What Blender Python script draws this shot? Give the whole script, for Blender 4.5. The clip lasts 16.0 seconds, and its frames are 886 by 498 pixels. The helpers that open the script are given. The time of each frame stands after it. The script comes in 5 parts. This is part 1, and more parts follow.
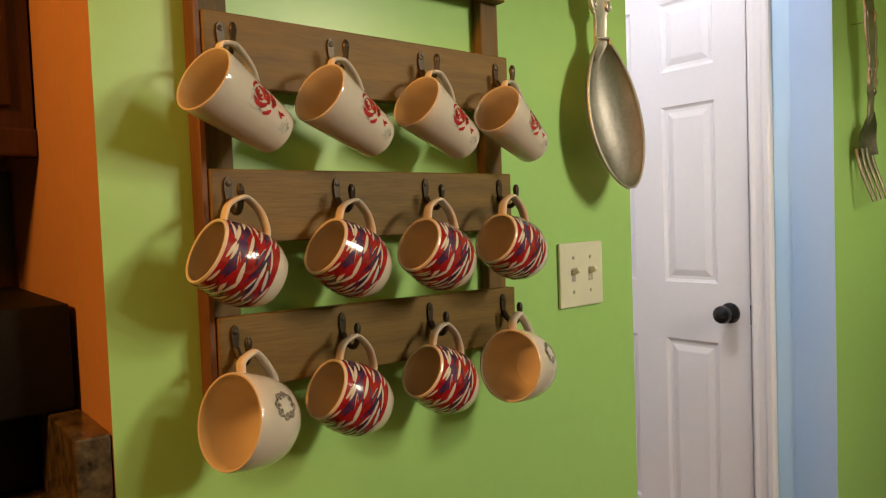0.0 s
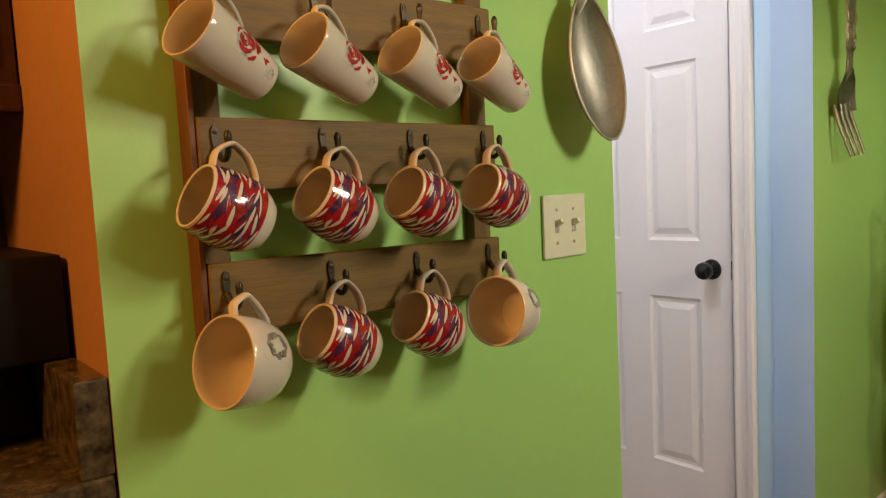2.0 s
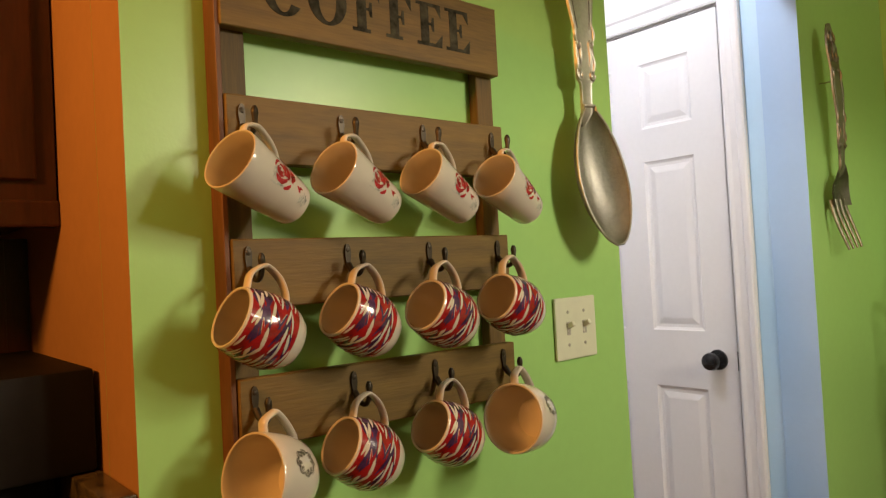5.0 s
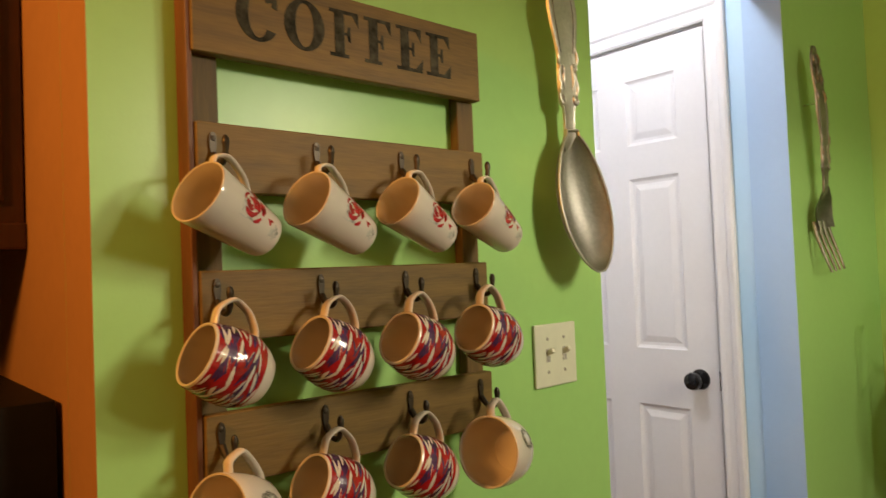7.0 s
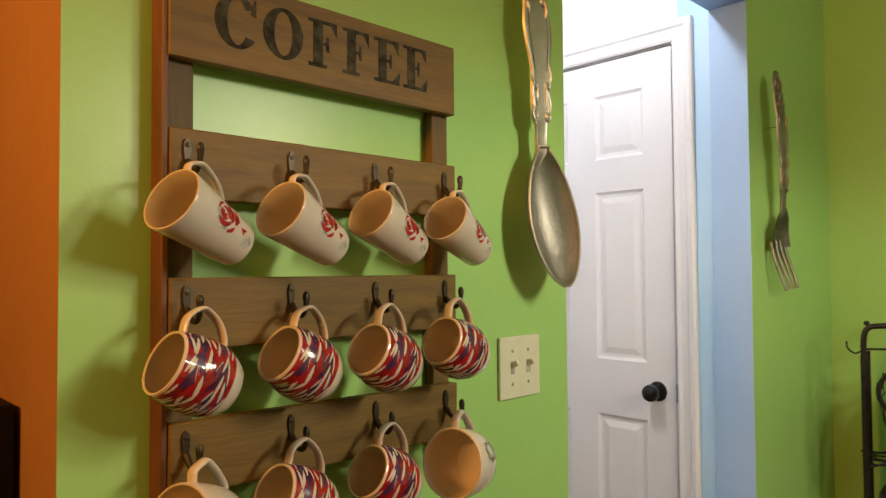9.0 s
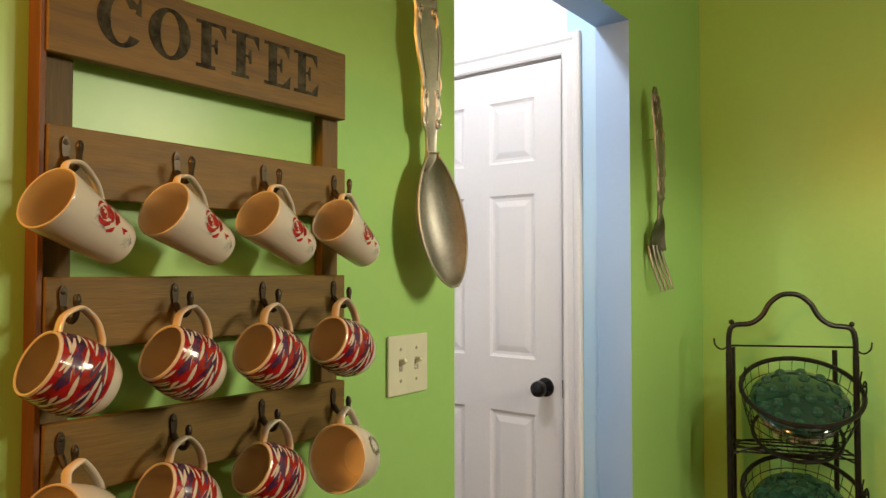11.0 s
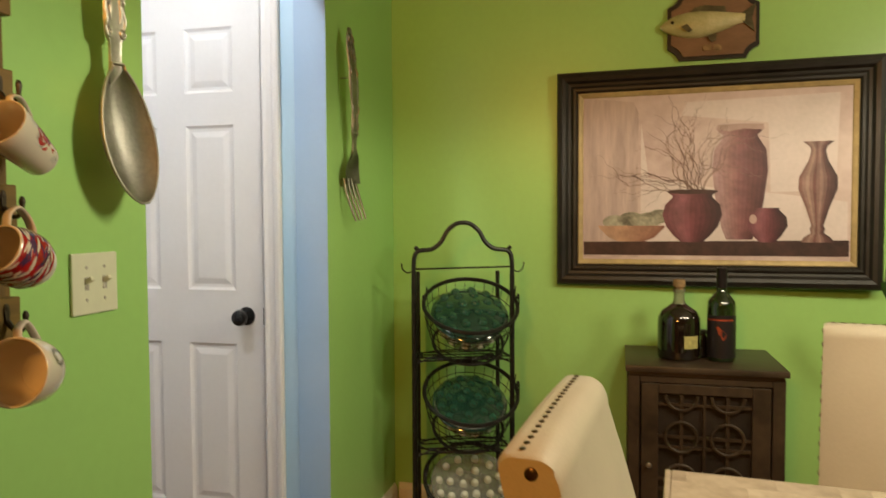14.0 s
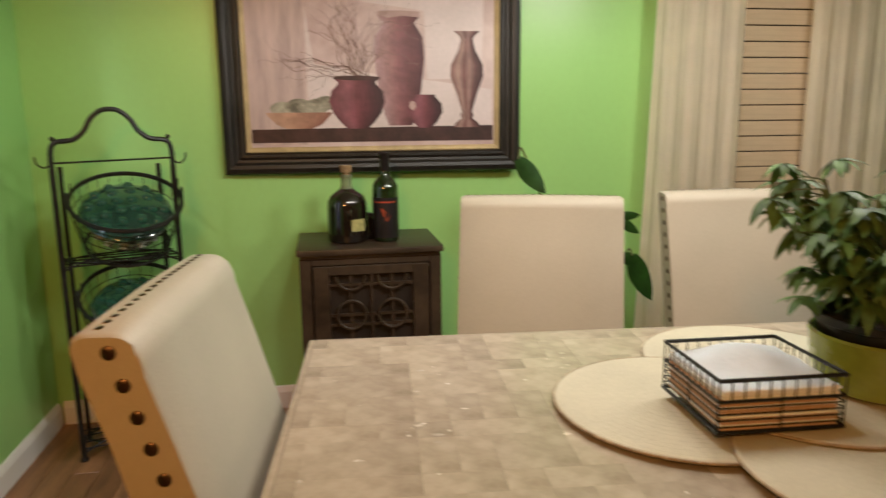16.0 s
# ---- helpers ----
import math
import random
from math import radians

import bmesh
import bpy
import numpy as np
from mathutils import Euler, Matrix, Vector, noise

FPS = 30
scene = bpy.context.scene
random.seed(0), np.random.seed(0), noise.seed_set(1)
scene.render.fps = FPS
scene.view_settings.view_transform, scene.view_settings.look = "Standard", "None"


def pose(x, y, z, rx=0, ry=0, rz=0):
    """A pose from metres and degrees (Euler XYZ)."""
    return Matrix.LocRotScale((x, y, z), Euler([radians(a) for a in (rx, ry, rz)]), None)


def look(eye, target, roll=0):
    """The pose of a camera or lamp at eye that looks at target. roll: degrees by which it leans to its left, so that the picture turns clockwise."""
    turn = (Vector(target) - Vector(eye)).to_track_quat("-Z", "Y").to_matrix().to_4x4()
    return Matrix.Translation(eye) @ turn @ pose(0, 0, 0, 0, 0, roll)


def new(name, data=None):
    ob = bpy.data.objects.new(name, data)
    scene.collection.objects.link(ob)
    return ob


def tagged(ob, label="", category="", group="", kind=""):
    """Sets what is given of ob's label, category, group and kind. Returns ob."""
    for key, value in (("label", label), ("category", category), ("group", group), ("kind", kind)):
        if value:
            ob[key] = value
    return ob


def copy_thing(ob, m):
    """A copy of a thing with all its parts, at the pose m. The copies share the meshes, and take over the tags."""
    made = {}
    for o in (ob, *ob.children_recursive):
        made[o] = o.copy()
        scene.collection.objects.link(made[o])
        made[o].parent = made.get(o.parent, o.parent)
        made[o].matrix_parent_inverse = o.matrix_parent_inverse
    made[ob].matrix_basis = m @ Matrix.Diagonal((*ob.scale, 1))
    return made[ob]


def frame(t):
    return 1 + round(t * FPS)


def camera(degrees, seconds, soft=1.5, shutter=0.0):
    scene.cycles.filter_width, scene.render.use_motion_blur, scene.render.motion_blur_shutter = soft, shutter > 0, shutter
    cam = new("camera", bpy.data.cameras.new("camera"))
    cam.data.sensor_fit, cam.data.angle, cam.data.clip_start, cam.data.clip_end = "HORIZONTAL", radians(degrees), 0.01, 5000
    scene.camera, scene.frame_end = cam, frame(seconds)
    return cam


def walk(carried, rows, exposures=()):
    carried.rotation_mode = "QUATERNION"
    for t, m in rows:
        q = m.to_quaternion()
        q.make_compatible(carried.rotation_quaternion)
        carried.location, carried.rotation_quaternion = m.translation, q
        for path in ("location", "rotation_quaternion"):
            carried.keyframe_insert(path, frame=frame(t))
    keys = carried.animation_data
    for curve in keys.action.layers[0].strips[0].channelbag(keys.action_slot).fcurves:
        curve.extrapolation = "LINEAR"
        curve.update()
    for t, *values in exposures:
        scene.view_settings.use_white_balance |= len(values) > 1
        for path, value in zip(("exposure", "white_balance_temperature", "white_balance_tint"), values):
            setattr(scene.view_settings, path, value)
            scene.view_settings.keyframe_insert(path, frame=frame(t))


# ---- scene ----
cam = camera(64.8, 16.0, soft=1.25, shutter=0.6)
PATH = [
    (0, (0.086, 0.187, 1.242), (1.346, 1.737, 1.156), -2.1),
    (0.5, (0.079, 0.181, 1.243), (1.341, 1.729, 1.144), -2.0),
    (1, (0.079, 0.176, 1.232), (1.349, 1.717, 1.122), -2.3),
    (1.5, (0.08, 0.167, 1.225), (1.353, 1.703, 1.094), -2.6),
    (2, (0.072, 0.17, 1.211), (1.356, 1.695, 1.042), -2.9),
    (2.5, (0.065, 0.159, 1.222), (1.416, 1.629, 1.097), -1.7),
    (3, (0.067, 0.166, 1.224), (1.427, 1.626, 1.084), -2.8),
    (3.5, (0.059, 0.172, 1.228), (1.391, 1.66, 1.111), -2.1),
    (4, (0.06, 0.175, 1.226), (1.387, 1.66, 1.046), -1.9),
    (4.5, (0.042, 0.159, 1.252), (1.371, 1.654, 1.256), -2.7),
    (4.7, (0.03, 0.158, 1.256), (1.338, 1.67, 1.3), -3.3),
    (6.8, (0.05, 0.159, 1.302), (1.327, 1.698, 1.359), -2.7),
    (7, (0.055, 0.159, 1.298), (1.377, 1.658, 1.358), -2.3),
    (7.5, (0.067, 0.158, 1.302), (1.412, 1.638, 1.333), -2.7),
    (8, (0.059, 0.166, 1.313), (1.407, 1.642, 1.37), -1.5),
    (8.2, (0.055, 0.164, 1.314), (1.402, 1.641, 1.382), -1.3),
    (10.5, (0.029, 0.148, 1.314), (1.58, 1.41, 1.356), 0.5),
    (11, (0.03, 0.11, 1.316), (1.608, 1.337, 1.377), 0.0),
    (11.5, (0.026, 0.095, 1.311), (1.626, 1.294, 1.368), 1.2),
    (12, (0.019, 0.077, 1.316), (1.658, 1.223, 1.371), 1.7),
    (12.5, (0.007, 0.081, 1.305), (1.759, 1.046, 1.341), 1.2),
    (13, (-0.031, 0.055, 1.308), (1.808, 0.839, 1.361), 0.9),
    (13.5, (-0.042, 0.044, 1.281), (1.866, 0.646, 1.265), 0.1),
    (14, (-0.046, 0.04, 1.25), (1.89, 0.533, 1.166), -0.3),
    (14.1, (-0.053, 0.025, 1.247), (1.886, 0.501, 1.145), -0.3),
    (14.5, (-0.045, 0.024, 1.232), (1.92, 0.362, 1.072), -1.1),
    (15, (-0.059, -0.006, 1.229), (1.93, 0.088, 1.037), -0.2),
    (15.5, (-0.024, -0.038, 1.208), (1.948, -0.164, 0.902), -0.1),
    (16, (-0.012, -0.085, 1.203), (1.925, -0.413, 0.829), -0.6),
]
# the camera's own white balance drifts cooler as it turns to the table
TONE = [(0.0, 0.0, 6120, 11), (3.5, 0.0, 6120, 10), (9.0, 0.0, 6150, 7), (13.5, -0.06, 6330, 3), (14.5, -0.10, 6250, 1), (15.1, -0.10, 6000, 0), (15.5, -0.08, 5550, 3), (16.0, -0.02, 5200, 9)]
walk(cam, [(t, look(eye, target, roll)) for t, eye, target, roll in PATH], TONE)

# ---- world and light ----
world = bpy.data.worlds.new("night")
scene.world = world
world.use_nodes = True
world.node_tree.nodes["Background"].inputs[0].default_value = (0.02, 0.025, 0.04, 1)
world.node_tree.nodes["Background"].inputs[1].default_value = 0.3


def lamp(name, kind, at, watts, colour, size, target=None):
    data = bpy.data.lights.new(name, kind)
    data.energy, data.color = watts, colour
    if kind == "AREA":
        data.shape, data.size = "DISK", size
    else:
        data.shadow_soft_size = size
    if kind == "SPOT":
        data.spot_size, data.spot_blend = math.radians(178), 0.22
    ob = new(name, data)
    ob.matrix_world = look(at, target) if target else Matrix.Translation(at)
    return ob


LAMP_COLOUR = (1.0, 0.84, 0.60)
lamp("dining_lamp_bulb", "POINT", (1.40, -1.48, 1.92), 41, LAMP_COLOUR, 0.11)
for bulb in ((1.42, -0.84, 1.83), (1.28, -0.34, 1.83)):
    lamp("dining_lamp_shaded_bulb", "SPOT", bulb, 28, LAMP_COLOUR, 0.10)
lamp("hall_ceiling_bulb", "POINT", (1.24, 1.31, 2.45), 33, (1.0, 0.93, 0.93), 0.05)
lamp("kitchen_ceiling_bulb", "AREA", (-1.15, 0.60, 2.12), 34, (1.0, 0.40, 0.07), 0.3, (2.8, 0.4, 1.6))


# ---- materials ----
def material(name, colour, rough=0.5, metal=0.0, vary=0.12, scale=6.0, fine=60.0, bump=0.05, stretch=(1, 1, 1), dark=None,
             coat=0.0, rough_vary=0.08, spec=0.5, island=0.0, trans=0.0, ior=1.45, bump_scale=None, coords="Object"):
    m = bpy.data.materials.new(name)
    m.use_nodes = True
    n, ln = m.node_tree.nodes, m.node_tree.links
    b = n["Principled BSDF"]
    co = n.new("ShaderNodeTexCoord")
    mp = n.new("ShaderNodeMapping")
    mp.inputs["Scale"].default_value = stretch
    ln.new(co.outputs[coords], mp.inputs[0])
    big, small = n.new("ShaderNodeTexNoise"), n.new("ShaderNodeTexNoise")
    for t, s, d in ((big, scale, 4), (small, fine, 3)):
        t.inputs["Scale"].default_value, t.inputs["Detail"].default_value = s, d
        ln.new(mp.outputs[0], t.inputs["Vector"])
    add = n.new("ShaderNodeMath")
    add.operation = "MULTIPLY_ADD"
    add.inputs[1].default_value = 0.4
    ln.new(small.outputs[0], add.inputs[0])
    ln.new(big.outputs[0], add.inputs[2])
    ramp = n.new("ShaderNodeValToRGB")
    ramp.color_ramp.elements[0].position, ramp.color_ramp.elements[1].position = 0.45, 0.95
    low = dark or tuple(c * (1 - 2 * vary) for c in colour)
    high = tuple(min(1, c * (1 + vary)) for c in colour)
    ramp.color_ramp.elements[0].color, ramp.color_ramp.elements[1].color = (*low, 1), (*high, 1)
    ln.new(add.outputs[0], ramp.inputs[0])
    out = ramp.outputs[0]
    if island:
        info, mul = n.new("ShaderNodeObjectInfo"), n.new("ShaderNodeMapRange")
        mul.inputs["To Min"].default_value, mul.inputs["To Max"].default_value = 1 - island, 1 + island
        ln.new(info.outputs["Random"], mul.inputs[0])
        hsv = n.new("ShaderNodeHueSaturation")
        ln.new(mul.outputs[0], hsv.inputs["Value"])
        ln.new(out, hsv.inputs["Color"])
        out = hsv.outputs[0]
    ln.new(out, b.inputs["Base Color"])
    rr = n.new("ShaderNodeMapRange")
    rr.inputs["To Min"].default_value, rr.inputs["To Max"].default_value = max(0.02, rough - rough_vary), min(1, rough + rough_vary)
    ln.new(big.outputs[0], rr.inputs[0])
    ln.new(rr.outputs[0], b.inputs["Roughness"])
    b.inputs["Metallic"].default_value = metal
    b.inputs["Coat Weight"].default_value = coat
    b.inputs["Coat Roughness"].default_value = 0.06
    b.inputs["Specular IOR Level"].default_value = spec
    b.inputs["Transmission Weight"].default_value = trans
    b.inputs["IOR"].default_value = ior
    if bump:
        bp = n.new("ShaderNodeBump")
        bp.inputs["Strength"].default_value, bp.inputs["Distance"].default_value = bump, 0.004
        src = small
        if bump_scale:
            src = n.new("ShaderNodeTexNoise")
            src.inputs["Scale"].default_value, src.inputs["Detail"].default_value = bump_scale, 2
            ln.new(mp.outputs[0], src.inputs["Vector"])
        ln.new(src.outputs[0], bp.inputs["Height"])
        ln.new(bp.outputs[0], b.inputs["Normal"])
    return m


GREEN = material("green_wall_paint", (0.372, 0.650, 0.205), 0.33, rough_vary=0.02, vary=0.03, scale=1.6, fine=40, bump=0.035, bump_scale=170)
BLUE = material("pale_blue_wall_paint", (0.33, 0.52, 0.80), 0.5, vary=0.02, scale=1.6, bump=0.08, bump_scale=170)
ORANGE = material("orange_wall_paint", (0.43, 0.220, 0.085), 0.45, vary=0.06, scale=3, bump=0.03, bump_scale=170)
WHITE = material("white_gloss_paint", (0.82, 0.80, 0.79), 0.35, vary=0.02, scale=3, bump=0.02, bump_scale=90)
CEILING = material("white_ceiling_paint", (0.50, 0.47, 0.40), 0.8, vary=0.03, bump=0.2, bump_scale=120)
FLOOR_WOOD = material("brown_floor_board", (0.26, 0.13, 0.055), 0.35, vary=0.3, scale=3, fine=40, stretch=(1, 9, 1), bump=0.05, island=0.2)
OLD_WOOD = material("grey_brown_weathered_wood", (0.135, 0.078, 0.018), 0.6, vary=0.22, scale=5, fine=30, stretch=(14, 14, 1), bump=0.12)
OLD_WOOD_H = material("grey_brown_weathered_board", (0.170, 0.102, 0.022), 0.6, vary=0.20, scale=4, fine=30, stretch=(1, 1, 11), bump=0.12)
EDGE_WOOD = material("reddish_wood_edge", (0.15, 0.058, 0.020), 0.55, vary=0.2, scale=6, fine=30, stretch=(6, 6, 1), bump=0.08)
INK = material("faded_black_ink", (0.058, 0.054, 0.037), 0.75, spec=0.2, vary=0.45, scale=30, fine=120, bump=0.05)
BRONZE = material("dark_bronze_hook", (0.060, 0.046, 0.032), 0.42, metal=0.6, vary=0.25, scale=40, bump=0.05)
PEWTER = material("tarnished_pewter", (0.52, 0.50, 0.46), 0.48, metal=1.0, vary=0.14, scale=14, fine=140, bump=0.16, rough_vary=0.14)
PEWTER_DULL = material("dull_dark_pewter", (0.33, 0.32, 0.27), 0.52, metal=1.0, vary=0.2, scale=14, fine=120, bump=0.12)
PEWTER_DARK = material("blackened_pewter", (0.26, 0.25, 0.22), 0.5, metal=1.0, vary=0.3, scale=20, bump=0.05)
GLAZE = material("cream_white_glaze", (0.625, 0.560, 0.490), 0.16, vary=0.02, scale=12, bump=0.0, coat=0.6)
RED = material("red_glaze", (0.36, 0.012, 0.016), 0.16, vary=0.25, scale=60, fine=300, bump=0.0, coat=0.6)
PURPLE = material("blue_violet_glaze", (0.070, 0.026, 0.095), 0.16, vary=0.35, scale=60, fine=300, bump=0.0, coat=0.6)
ROSE = material("rose_red_transfer", (0.40, 0.022, 0.030), 0.25, vary=0.3, scale=120, bump=0.0, coat=0.4)
GREY_PRINT = material("grey_transfer", (0.52, 0.50, 0.45), 0.25, vary=0.3, scale=120, bump=0.0, coat=0.4)
IVORY = material("ivory_plastic", (0.70, 0.71, 0.57), 0.32, vary=0.03, scale=14, bump=0.0)
BLACK_GLOSS = material("black_gloss", (0.012, 0.012, 0.013), 0.16, vary=0.2, bump=0.0)
BLACK_MATTE = material("black_matte_plastic", (0.010, 0.008, 0.007), 0.6, spec=0.2, vary=0.2, bump=0.03)
BLACK_IRON = material("black_wrought_iron", (0.018, 0.017, 0.015), 0.42, metal=0.3, vary=0.3, scale=40, bump=0.08)
CABINET = material("dark_cherry_cabinet", (0.050, 0.015, 0.007), 0.38, vary=0.3, scale=4, fine=30, stretch=(8, 8, 1), bump=0.05)
GRANITE = material("speckled_granite", (0.10, 0.075, 0.042), 0.18, vary=0.3, scale=60, fine=170, bump=0.0, dark=(0.018, 0.014, 0.010))


# ---- mesh helpers ----
def part(name, bm, mat, parent=None, label="", smooth=False):
    """One mesh object from a bmesh, in its parent's own space."""
    me = bpy.data.meshes.new(name)
    bmesh.ops.recalc_face_normals(bm, faces=bm.faces)
    bm.to_mesh(me)
    bm.free()
    for m in mat if isinstance(mat, (list, tuple)) else (mat,):
        me.materials.append(m)
    if smooth:
        for p in me.polygons:
            p.use_smooth = True
        me.set_sharp_from_angle(angle=radians(42))
    ob = new(name, me)
    if parent:
        ob.parent = parent
    if label:
        tagged(ob, label)
    return ob


def group(name, m, label, category, grp="", kind=""):
    ob = new(name)
    ob.matrix_world = m
    return tagged(ob, label, category, grp, kind)


def add_box(bm, x0, x1, y0, y1, z0, z1, bevel=0.0, seg=1, m=None):
    r = bmesh.ops.create_cube(bm, size=1.0)
    vs = r["verts"]
    for v in vs:
        v.co = Vector(((x0 + x1) / 2 + v.co.x * (x1 - x0), (y0 + y1) / 2 + v.co.y * (y1 - y0), (z0 + z1) / 2 + v.co.z * (z1 - z0)))
    if bevel:
        es = list({e for v in vs for e in v.link_edges})
        r2 = bmesh.ops.bevel(bm, geom=es, offset=bevel, segments=seg, profile=0.6, affect="EDGES")
        vs = list({v for f in r2["faces"] for v in f.verts} | {v for v in vs if v.is_valid})
    if m is not None:
        for v in vs:
            v.co = m @ v.co
    return vs


def box(x0, x1, y0, y1, z0, z1, bevel=0.0, seg=1):
    bm = bmesh.new()
    add_box(bm, x0, x1, y0, y1, z0, z1, bevel, seg)
    return bm


def add_tube(bm, pts, radius, sides=8, closed=False, squash=1.0, across=None):
    """A round bar along pts; radius a number or a list."""
    pts = [Vector(p) for p in pts]
    k = len(pts)
    rad = radius if isinstance(radius, (list, tuple)) else [radius] * k
    rings, up = [], Vector(across) if across else None
    for i, p in enumerate(pts):
        a = pts[(i - 1) % k] if closed or i else p
        b = pts[(i + 1) % k] if closed or i < k - 1 else p
        t = (b - a).normalized()
        if up is None:
            up = t.orthogonal().normalized()
        up = (up - t * up.dot(t))
        up = up.normalized() if up.length > 1e-5 else t.orthogonal().normalized()
        side = t.cross(up)
        rings.append([bm.verts.new(p + (up * math.cos(q) + side * math.sin(q) * squash) * rad[i])
                      for q in (2 * math.pi * j / sides for j in range(sides))])
    for i in range(k if closed else k - 1):
        r0, r1 = rings[i], rings[(i + 1) % k]
        for j in range(sides):
            bm.faces.new((r0[j], r0[(j + 1) % sides], r1[(j + 1) % sides], r1[j]))
    if not closed:
        bm.faces.new(rings[0][::-1])
        bm.faces.new(rings[-1])


def tube(pts, radius, sides=8, closed=False, squash=1.0, across=None):
    bm = bmesh.new()
    add_tube(bm, pts, radius, sides, closed, squash, across)
    return bm


def add_lathe(bm, profile, seg=40, slots=None, m=None):
    """Turns a profile of (r, z) about z; r = 0 closes. slots: a material slot for each stretch."""
    rings = []
    for r, z in profile:
        if r < 1e-6:
            rings.append([bm.verts.new((0, 0, z))])
        else:
            rings.append([bm.verts.new((r * math.cos(a), r * math.sin(a), z)) for a in (2 * math.pi * j / seg for j in range(seg))])
    for i in range(len(rings) - 1):
        a, b = rings[i], rings[i + 1]
        for j in range(seg):
            k = (j + 1) % seg
            if len(a) == 1 and len(b) == 1:
                continue
            if len(a) == 1:
                f = bm.faces.new((a[0], b[j], b[k]))
            elif len(b) == 1:
                f = bm.faces.new((a[j], a[k], b[0]))
            else:
                f = bm.faces.new((a[j], a[k], b[k], b[j]))
            if slots:
                f.material_index = slots[i]
    if m is not None:
        for ring in rings:
            for v in ring:
                v.co = m @ v.co


def lathe(profile, seg=40, slots=None):
    bm = bmesh.new()
    add_lathe(bm, profile, seg, slots)
    return bm


def add_prism(bm, outline, depth, m=None):
    """A flat outline of (x, z) given thickness in y, from 0 to depth."""
    m = m or Matrix()
    a = [bm.verts.new(m @ Vector((x, 0, z))) for x, z in outline]
    b = [bm.verts.new(m @ Vector((x, depth, z))) for x, z in outline]
    bm.faces.new(a)
    bm.faces.new(b[::-1])
    k = len(a)
    for i in range(k):
        bm.faces.new((a[i], b[i], b[(i + 1) % k], a[(i + 1) % k]))


def prism(outline, depth, m=None):
    bm = bmesh.new()
    add_prism(bm, outline, depth, m)
    return bm


def curve(points, n=8):
    """A smooth line through points."""
    p = [Vector(q) for q in points]
    p = [p[0] * 2 - p[1]] + p + [p[-1] * 2 - p[-2]]
    out = []
    for i in range(1, len(p) - 2):
        for j in range(n):
            t = j / n
            a, b, c, d = p[i - 1], p[i], p[i + 1], p[i + 2]
            out.append(0.5 * ((2 * b) + (c - a) * t + (2 * a - 5 * b + 4 * c - d) * t * t + (3 * b - a - 3 * c + d) * t ** 3))
    return out + [p[-2]]


def structure(name, bm, mat, label, category):
    return tagged(part(name, bm, mat), label, category, kind="structure")


# ---- the large structure ----
WALL_Y, WALL_T, EAST, TOP = 1.0, 0.116, 2.85, 2.62
JAMB_L, JAMB_R, HEAD = 1.214, 2.145, 2.12
# a lighter blue than the reveal's BLUE
HALL_BLUE = material("light_blue_hall_wall", (0.43, 0.65, 0.87), 0.5, vary=0.02, scale=1.6, bump=0.06, bump_scale=170)
structure("floor", box(-3.0, 3.0, -4.0, 4.0, -0.12, -0.012), FLOOR_WOOD, "brown wooden floor boards under the dining table", "floor")
structure("ceiling", box(-3.0, 3.0, -4.0, 4.0, TOP, TOP + 0.1), CEILING, "plain off-white painted ceiling", "ceiling")


def skin_box(x0, x1, y0, y1, z0, z1, slots):
    """A wall block; slots: the material slot of its -x, +x, -y, +y, -z, +z faces."""
    bm = box(x0, x1, y0, y1, z0, z1)
    for f in bm.faces:
        n = f.normal
        i = max(range(3), key=lambda k: abs(n[k]))
        f.material_index = slots[2 * i + (n[i] > 0)]
    return bm


HALL_WHITE = material("hall_white_paint", (0.80, 0.78, 0.75), 0.5, vary=0.02, scale=1.6, bump=0.06, bump_scale=170)
wall_mats = (GREEN, BLUE, ORANGE, HALL_WHITE)
structure("wall_north_1", skin_box(0.275, JAMB_L, WALL_Y, WALL_Y + WALL_T, 0, TOP, (2, 1, 0, 3, 0, 0)), wall_mats,
          "bright green painted wall holding the mug rack", "wall")
structure("wall_north_2", skin_box(JAMB_L, JAMB_R, WALL_Y, WALL_Y + WALL_T, HEAD, TOP, (1, 1, 0, 1, 1, 0)), wall_mats,
          "green wall above the hall opening with blue underside", "wall")
structure("wall_north_3", skin_box(JAMB_R, EAST + 0.12, WALL_Y, WALL_Y + WALL_T, 0, TOP, (1, 0, 0, 1, 0, 0)), wall_mats,
          "green wall with a pale blue reveal at the hall opening", "wall")
structure("wall_kitchen_east", skin_box(0.275, 0.39, WALL_Y + WALL_T + 0.001, 3.9, 0, TOP, (2, 3, 0, 0, 0, 0)), wall_mats,
          "orange painted kitchen side wall", "wall")
structure("wall_hall_end", box(0.392, 2.26, 3.2, 3.3, 0, TOP), HALL_WHITE, "plain white painted wall closing the hall", "wall")
WIN_Y0, WIN_Y1, WIN_Z0, WIN_Z1 = -2.42, -1.53, 0.72, 2.08
structure("wall_east_1", box(EAST, EAST + 0.1185, WIN_Y1, WALL_Y + 0.01, 0, TOP), GREEN, "green painted wall behind the framed still life", "wall")
structure("wall_east_2", box(EAST, EAST + 0.12, -4.0, WIN_Y0, 0, TOP), GREEN, "green painted wall beside the curtained window", "wall")
structure("wall_east_3", box(EAST, EAST + 0.12, WIN_Y0, WIN_Y1, 0, WIN_Z0), GREEN, "green painted wall under the window", "wall")
structure("wall_east_4", box(EAST, EAST + 0.12, WIN_Y0, WIN_Y1, WIN_Z1, TOP), GREEN, "green painted wall above the window", "wall")
